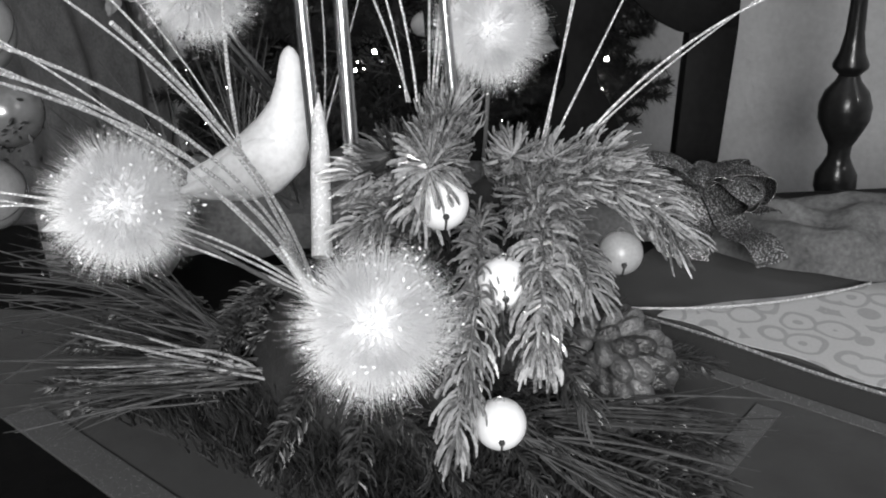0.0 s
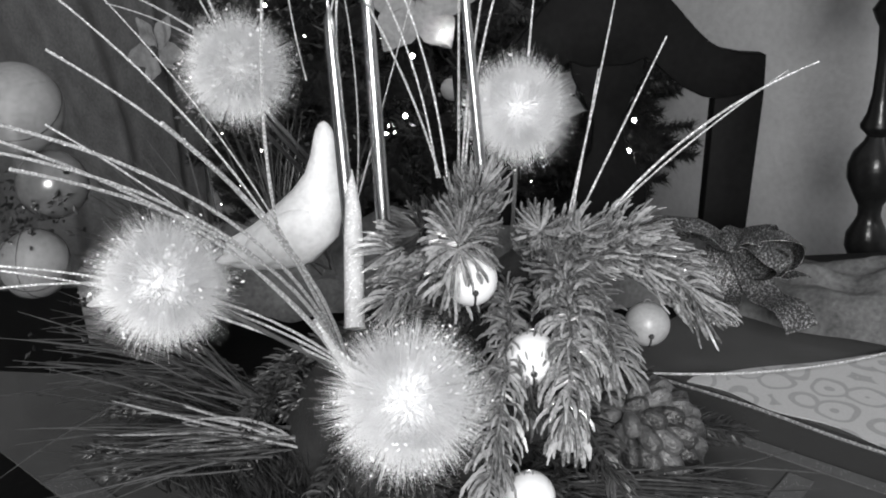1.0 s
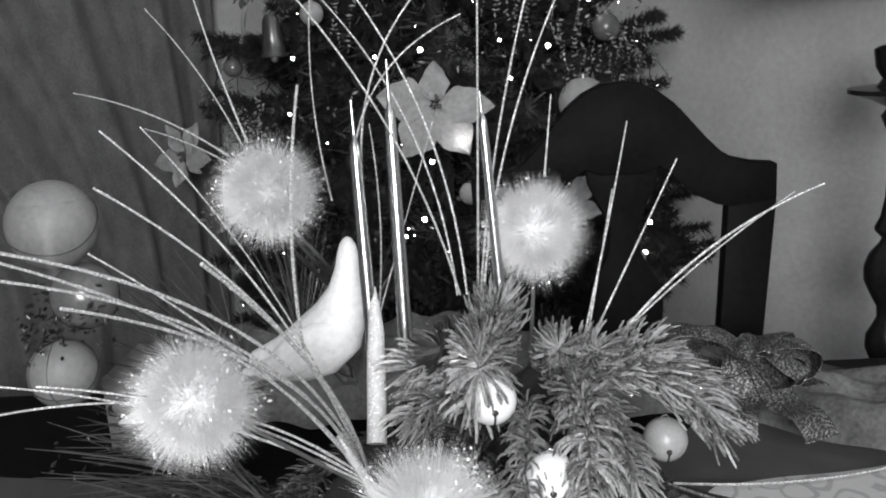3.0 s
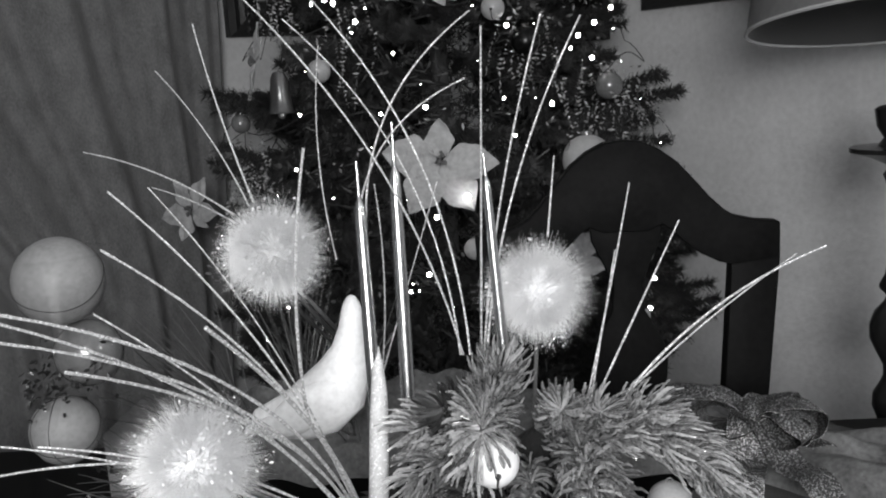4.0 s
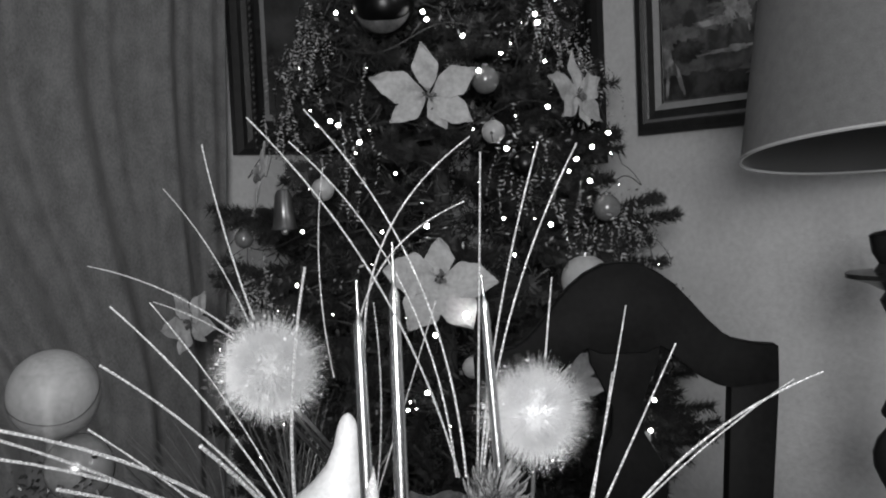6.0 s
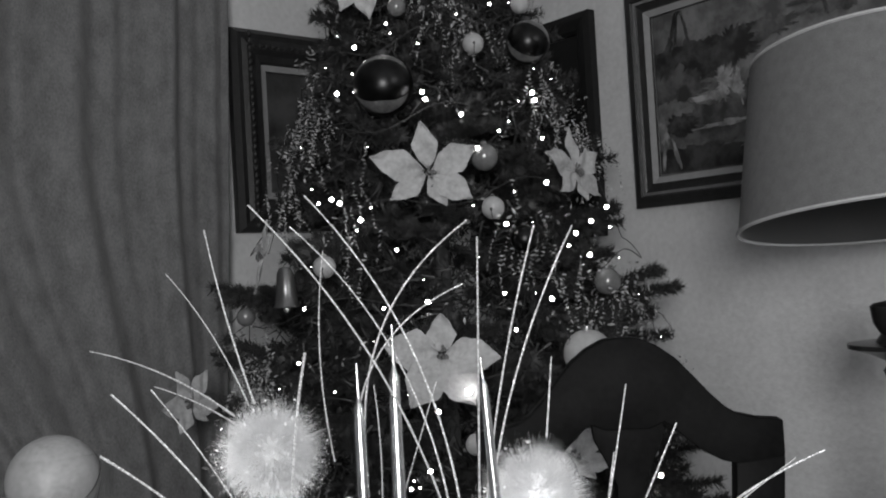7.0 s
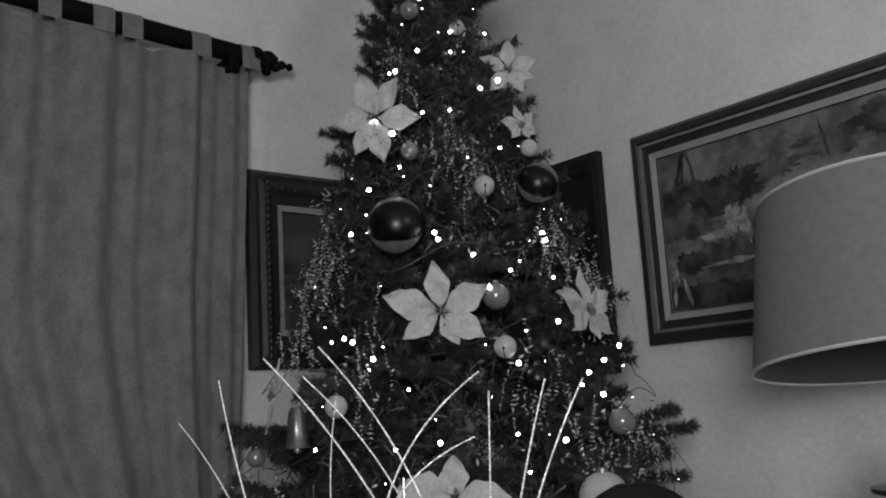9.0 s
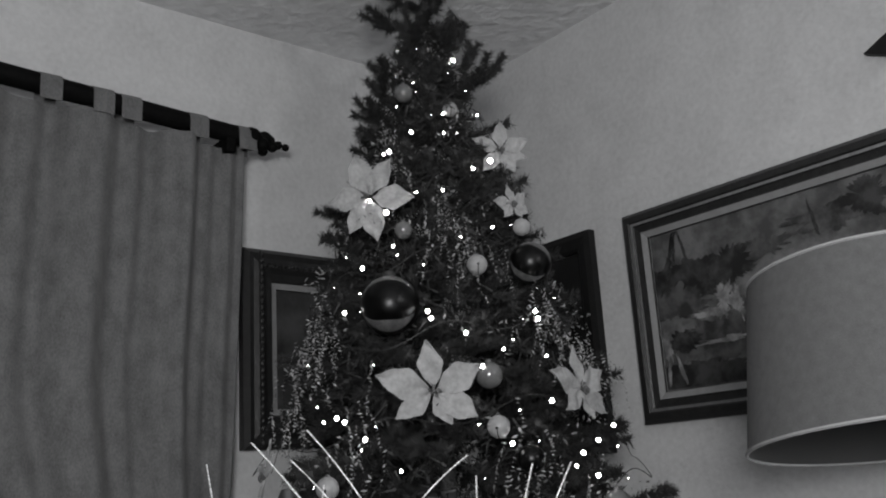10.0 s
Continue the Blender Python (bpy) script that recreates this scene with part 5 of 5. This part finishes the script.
# foot, tip, bow and thickness: the middle bunch, those behind the rods, the bunch beyond the fir, the wide bunch that arches over the pompom
SPRIGS = (
    ((-0.028, 0.655, 1.030), (-0.160, 0.630, 1.289), (0.017, 0.003, 0.009), 0.0008),
    ((-0.030, 0.655, 1.030), (-0.152, 0.720, 1.278), (0.025, 0.004, 0.011), 0.0007),
    ((-0.023, 0.655, 1.030), (-0.135, 0.700, 1.300), (0.024, 0.003, 0.010), 0.0008),
    ((-0.015, 0.655, 1.029), (-0.003, 0.600, 1.257), (-0.000, -0.000, -0.001), 0.0008),
    ((-0.013, 0.655, 1.029), (0.035, 0.620, 1.263), (-0.006, 0.000, 0.001), 0.0008),
    ((-0.011, 0.655, 1.029), (0.064, 0.660, 1.263), (-0.012, 0.001, 0.003), 0.0008),
    ((0.042, 0.760, 1.095), (0.051, 0.780, 1.159), (0.000, 0.000, 0.000), 0.0008),
    ((-0.095, 0.680, 1.116), (-0.011, 0.690, 1.273), (-0.021, -0.002, 0.011), 0.0008),
    ((-0.102, 0.680, 1.116), (-0.016, 0.660, 1.226), (-0.017, -0.001, 0.013), 0.0007),
    ((-0.126, 0.720, 1.092), (-0.134, 0.760, 1.258), (-0.007, -0.001, 0.000), 0.0006),
    ((-0.133, 0.600, 1.012), (-0.111, 0.560, 1.191), (-0.006, -0.001, 0.000), 0.0012),
    ((-0.179, 0.690, 1.144), (-0.226, 0.737, 1.280), (-0.002, -0.001, -0.001), 0.0008),
    ((-0.183, 0.690, 1.142), (-0.268, 0.760, 1.247), (0.004, 0.001, 0.003), 0.0006),
    ((-0.195, 0.690, 1.136), (-0.345, 0.780, 1.184), (0.003, 0.002, 0.006), 0.0008),
    ((-0.195, 0.690, 1.130), (-0.282, 0.760, 1.153), (0.001, 0.001, 0.002), 0.0007),
    ((0.059, 0.662, 0.984), (0.106, 0.740, 1.138), (0.001, -0.000, -0.000), 0.0008),
    ((0.062, 0.662, 0.984), (0.091, 0.720, 1.089), (0.000, 0.000, 0.000), 0.0007),
    ((0.067, 0.662, 0.990), (0.138, 0.710, 1.111), (-0.000, 0.000, 0.000), 0.0008),
    ((0.084, 0.640, 0.999), (0.231, 0.665, 1.095), (-0.006, 0.004, 0.009), 0.0010),
    ((0.082, 0.640, 0.997), (0.213, 0.672, 1.089), (-0.002, 0.001, 0.003), 0.0007),
    ((-0.094, 0.590, 0.915), (-0.236, 0.568, 1.171), (0.016, 0.007, 0.009), 0.0009),
    ((-0.094, 0.590, 0.915), (-0.223, 0.600, 1.169), (0.012, 0.005, 0.006), 0.0006),
    ((-0.094, 0.590, 0.915), (-0.196, 0.460, 1.153), (0.017, 0.009, 0.013), 0.0009),
    ((-0.094, 0.590, 0.915), (-0.120, 0.380, 1.132), (0.011, 0.005, 0.006), 0.0013),
    ((-0.094, 0.590, 0.915), (-0.223, 0.500, 1.111), (0.008, 0.005, 0.007), 0.0008),
    ((-0.094, 0.590, 0.915), (-0.208, 0.380, 1.142), (0.020, 0.014, 0.023), 0.0011),
    ((-0.094, 0.590, 0.915), (-0.211, 0.385, 1.137), (0.012, 0.010, 0.016), 0.0010),
    ((-0.094, 0.590, 0.915), (-0.210, 0.380, 1.130), (0.017, 0.014, 0.022), 0.0010),
    ((-0.094, 0.590, 0.915), (-0.171, 0.360, 1.122), (0.014, 0.011, 0.018), 0.0010),
    ((-0.085, 0.590, 0.910), (-0.296, 0.500, 1.037), (0.004, 0.007, 0.011), 0.0009),
    ((-0.085, 0.590, 0.910), (-0.281, 0.470, 1.030), (0.007, 0.014, 0.025), 0.0009),
    ((-0.085, 0.590, 0.910), (-0.266, 0.500, 1.035), (0.005, 0.007, 0.013), 0.0009),
)
for foot, tip, bow_, thick in SPRIGS:
    sprig(foot, tip, bow_, thick * 0.86)
sprig((-0.110, 0.740, 0.960), (-0.047, 0.780, 1.143), (0, 0, 0), 0.0006)
sprig((-0.100, 0.720, 0.980), (-0.092, 0.720, 1.150), (0.006, 0, 0), 0.0006)


def metal_rod(low, high, r):
    low, high = Vector(low), Vector(high)
    d = high - low
    prof = [(0, r * 1.25), (0.5, r * 1.15), (0.80, r), (0.86, r * 0.92), (0.885, r * 0.4), (0.9, r * 0.3), (1.0, r * 0.22)]
    part("metal_rod", Shape().tube([low + d * f for f, _ in prof], [k for _, k in prof], 18), M_ROD, arr, "polished metallic rod with a thin tip")


metal_rod((-0.092, 0.640, 0.94), (-0.098, 0.676, 1.172), 0.0042)
metal_rod((-0.070, 0.650, 0.92), (-0.072, 0.690, 1.198), 0.0044)
metal_rod((0.001, 0.626, 1.04), (-0.006, 0.640, 1.175), 0.0030)
part("frosted_stick", Shape().tube([(-0.0894, 0.5999, 0.9427), (-0.0892, 0.6152, 0.9667), (-0.0893, 0.6287, 0.9898), (-0.0891, 0.6403, 1.0098), (-0.0899, 0.6496, 1.0248), (-0.0908, 0.6580, 1.0383)], [0.0070, 0.0070, 0.0068, 0.0060, 0.0042, 0.0016], 14), M_STICK, arr, "frosted pale stick dusted with glitter")
for dx in (-0.006, 0.004, 0.010):
    part("dry_stem", Shape().tube([(-0.150 + dx, 0.95, 0.93), (-0.172 + dx, 0.68, 1.095)], 0.0019, 7), M_NEEDLE_T, arr)
part("dry_stem", Shape().tube([(-0.085, 0.585, 0.90), (-0.108, 0.565, 0.965)], 0.0035, 7), M_STICK, arr)


# ---- tinsel pompoms ----
def pompom(at, r, seed, label, core=M_CORE):
    q = random.Random(seed)
    at = Vector(at)
    root = part("pompom", Shape().ball(at, r * 0.53, 20), core, arr, label)
    hair, flake = Shape(), Shape()
    for _ in range(11000):
        d = Vector((q.gauss(0, 1), q.gauss(0, 1), q.gauss(0, 1))).normalized()
        L = r * (0.50 + 0.60 * q.random() ** 0.8)
        e = at + d * L + Vector((q.gauss(0, 1), q.gauss(0, 1), q.gauss(0, 1))) * r * 0.09
        hair.spike(at + d * r * 0.50, e, 0.00012)
        if q.random() < 0.05:
            tinsel_leaf(flake, at + d * L * q.uniform(0.8, 1.03), q.uniform(0.0005, 0.0013) * (1.0 if q.random() < 0.9 else 1.5), q)
    tagged(part("tinsel_hair", hair, M_FIBRE, root, smooth=False), kind="stuff")
    tagged(part("sparkle", flake, M_FLAKE, root, "tiny tinsel ends painted white as glints", smooth=False), kind="stuff")


pompom((-0.178, 0.507, 1.019), 0.040, 1, "white tinsel pompom")
pompom((-0.041, 0.434, 0.980), 0.041, 2, "white tinsel pompom")
pompom((0.027, 0.648, 1.076), 0.039, 3, "white tinsel pompom")
# greyer core makes this one look less strongly lit
pompom((-0.160, 0.657, 1.112), 0.040, 4, "white tinsel pompom, core greyed to look less lit", M_CORE_DIM)
part("pompom_stalk", Shape().tube([(-0.05, 0.46, 0.975), (-0.06, 0.56, 0.92)], 0.0015, 6), M_TWIG, arr)
part("pompom_stalk", Shape().tube([(-0.175, 0.52, 1.01), (-0.10, 0.60, 0.91)], 0.0015, 6), M_TWIG, arr)
part("pompom_stalk", Shape().tube([(0.027, 0.655, 1.06), (0.02, 0.66, 0.97)], 0.0015, 6), M_TWIG, arr)
leaf = Shape().sheet(lambda s, q: Vector((-0.203 - 0.036 * q, 0.53 + 0.01 * q + (s - 0.5) * 0.004, 1.006 - 0.012 * q + (s - 0.5) * 0.010 * math.sin(math.pi * min(1, q * 0.9 + 0.1)))), 5, 9, 0.0012)
part("pale_leaf", leaf, M_CORE_DIM, arr, "narrow pale leaf")

for at, r, turn in (((-0.008, 0.524, 1.005), 0.0150, 8), ((0.0195, 0.484, 0.886), 0.0150, 0), ((0.024, 0.500, 0.966), 0.0150, 0), ((0.045, 0.52, 0.905), 0.012, 0)):
    jingle_bell("jingle_bell", at, r, M_BELL, "glossy white jingle bell", parent=arr, turn=turn)
jingle_bell("jingle_bell", (0.110, 0.615, 0.930), 0.0155, M_BELLGREY, "pale jingle bell half hidden in the fir", parent=arr)

# ---- pine cone ----
CONE = Vector((0.104, 0.602, 0.846))
cone = part("pine_cone", Shape().ball(CONE, 0.031, 18, (0.95, 0.95, 1.15)), M_DARK, arr, "glossy dark pine cone")


def scale_point(s, q):
    """One cone scale: a thick pointed tongue, keeled along its middle; z runs to its tip."""
    a, th = 2 * math.pi * s, math.pi * q
    w = math.sin(th) ** 0.8 * (1.0 - 0.25 * math.cos(th))
    keel = 1.0 + 0.25 * max(0.0, math.sin(a)) ** 3
    return Vector((0.0074 * w * math.cos(a), 0.0060 * w * math.sin(a) * keel, -0.0122 * math.cos(th) * (1.0 + 0.1 * q)))


scale_shape = Shape().grid(scale_point, 13, 9)
SCALE = mesh_of("cone_scale", scale_shape, M_CONE, Vector((0, 0, 0)))
CONE_M = Matrix.Rotation(0.45, 3, "X") @ Matrix.Rotation(-0.3, 3, "Y")
for i in range(92):
    f = (i + 0.5) / 92
    th = math.acos(1 - 1.85 * f)
    a = i * 2.39996
    n = CONE_M @ Vector((math.sin(th) * math.cos(a), math.sin(th) * math.sin(a), math.cos(th)))
    pos = CONE + CONE_M @ Vector((0.036 * math.sin(th) * math.cos(a), 0.036 * math.sin(th) * math.sin(a), 0.043 * math.cos(th)))
    up = (CONE_M @ UP)
    x = up.cross(n)
    x = x.normalized() if x.length > 1e-3 else Vector((1, 0, 0))
    b = new("cone_scale", SCALE)
    b.parent = cone
    k = 0.75 + 0.3 * math.sin(th)
    b.matrix_local = basis(x, n, x.cross(n), pos - ORIGIN[cone]) @ Matrix.Rotation(-0.35, 4, "X") @ Matrix.Diagonal((k, k * 1.1, k, 1))

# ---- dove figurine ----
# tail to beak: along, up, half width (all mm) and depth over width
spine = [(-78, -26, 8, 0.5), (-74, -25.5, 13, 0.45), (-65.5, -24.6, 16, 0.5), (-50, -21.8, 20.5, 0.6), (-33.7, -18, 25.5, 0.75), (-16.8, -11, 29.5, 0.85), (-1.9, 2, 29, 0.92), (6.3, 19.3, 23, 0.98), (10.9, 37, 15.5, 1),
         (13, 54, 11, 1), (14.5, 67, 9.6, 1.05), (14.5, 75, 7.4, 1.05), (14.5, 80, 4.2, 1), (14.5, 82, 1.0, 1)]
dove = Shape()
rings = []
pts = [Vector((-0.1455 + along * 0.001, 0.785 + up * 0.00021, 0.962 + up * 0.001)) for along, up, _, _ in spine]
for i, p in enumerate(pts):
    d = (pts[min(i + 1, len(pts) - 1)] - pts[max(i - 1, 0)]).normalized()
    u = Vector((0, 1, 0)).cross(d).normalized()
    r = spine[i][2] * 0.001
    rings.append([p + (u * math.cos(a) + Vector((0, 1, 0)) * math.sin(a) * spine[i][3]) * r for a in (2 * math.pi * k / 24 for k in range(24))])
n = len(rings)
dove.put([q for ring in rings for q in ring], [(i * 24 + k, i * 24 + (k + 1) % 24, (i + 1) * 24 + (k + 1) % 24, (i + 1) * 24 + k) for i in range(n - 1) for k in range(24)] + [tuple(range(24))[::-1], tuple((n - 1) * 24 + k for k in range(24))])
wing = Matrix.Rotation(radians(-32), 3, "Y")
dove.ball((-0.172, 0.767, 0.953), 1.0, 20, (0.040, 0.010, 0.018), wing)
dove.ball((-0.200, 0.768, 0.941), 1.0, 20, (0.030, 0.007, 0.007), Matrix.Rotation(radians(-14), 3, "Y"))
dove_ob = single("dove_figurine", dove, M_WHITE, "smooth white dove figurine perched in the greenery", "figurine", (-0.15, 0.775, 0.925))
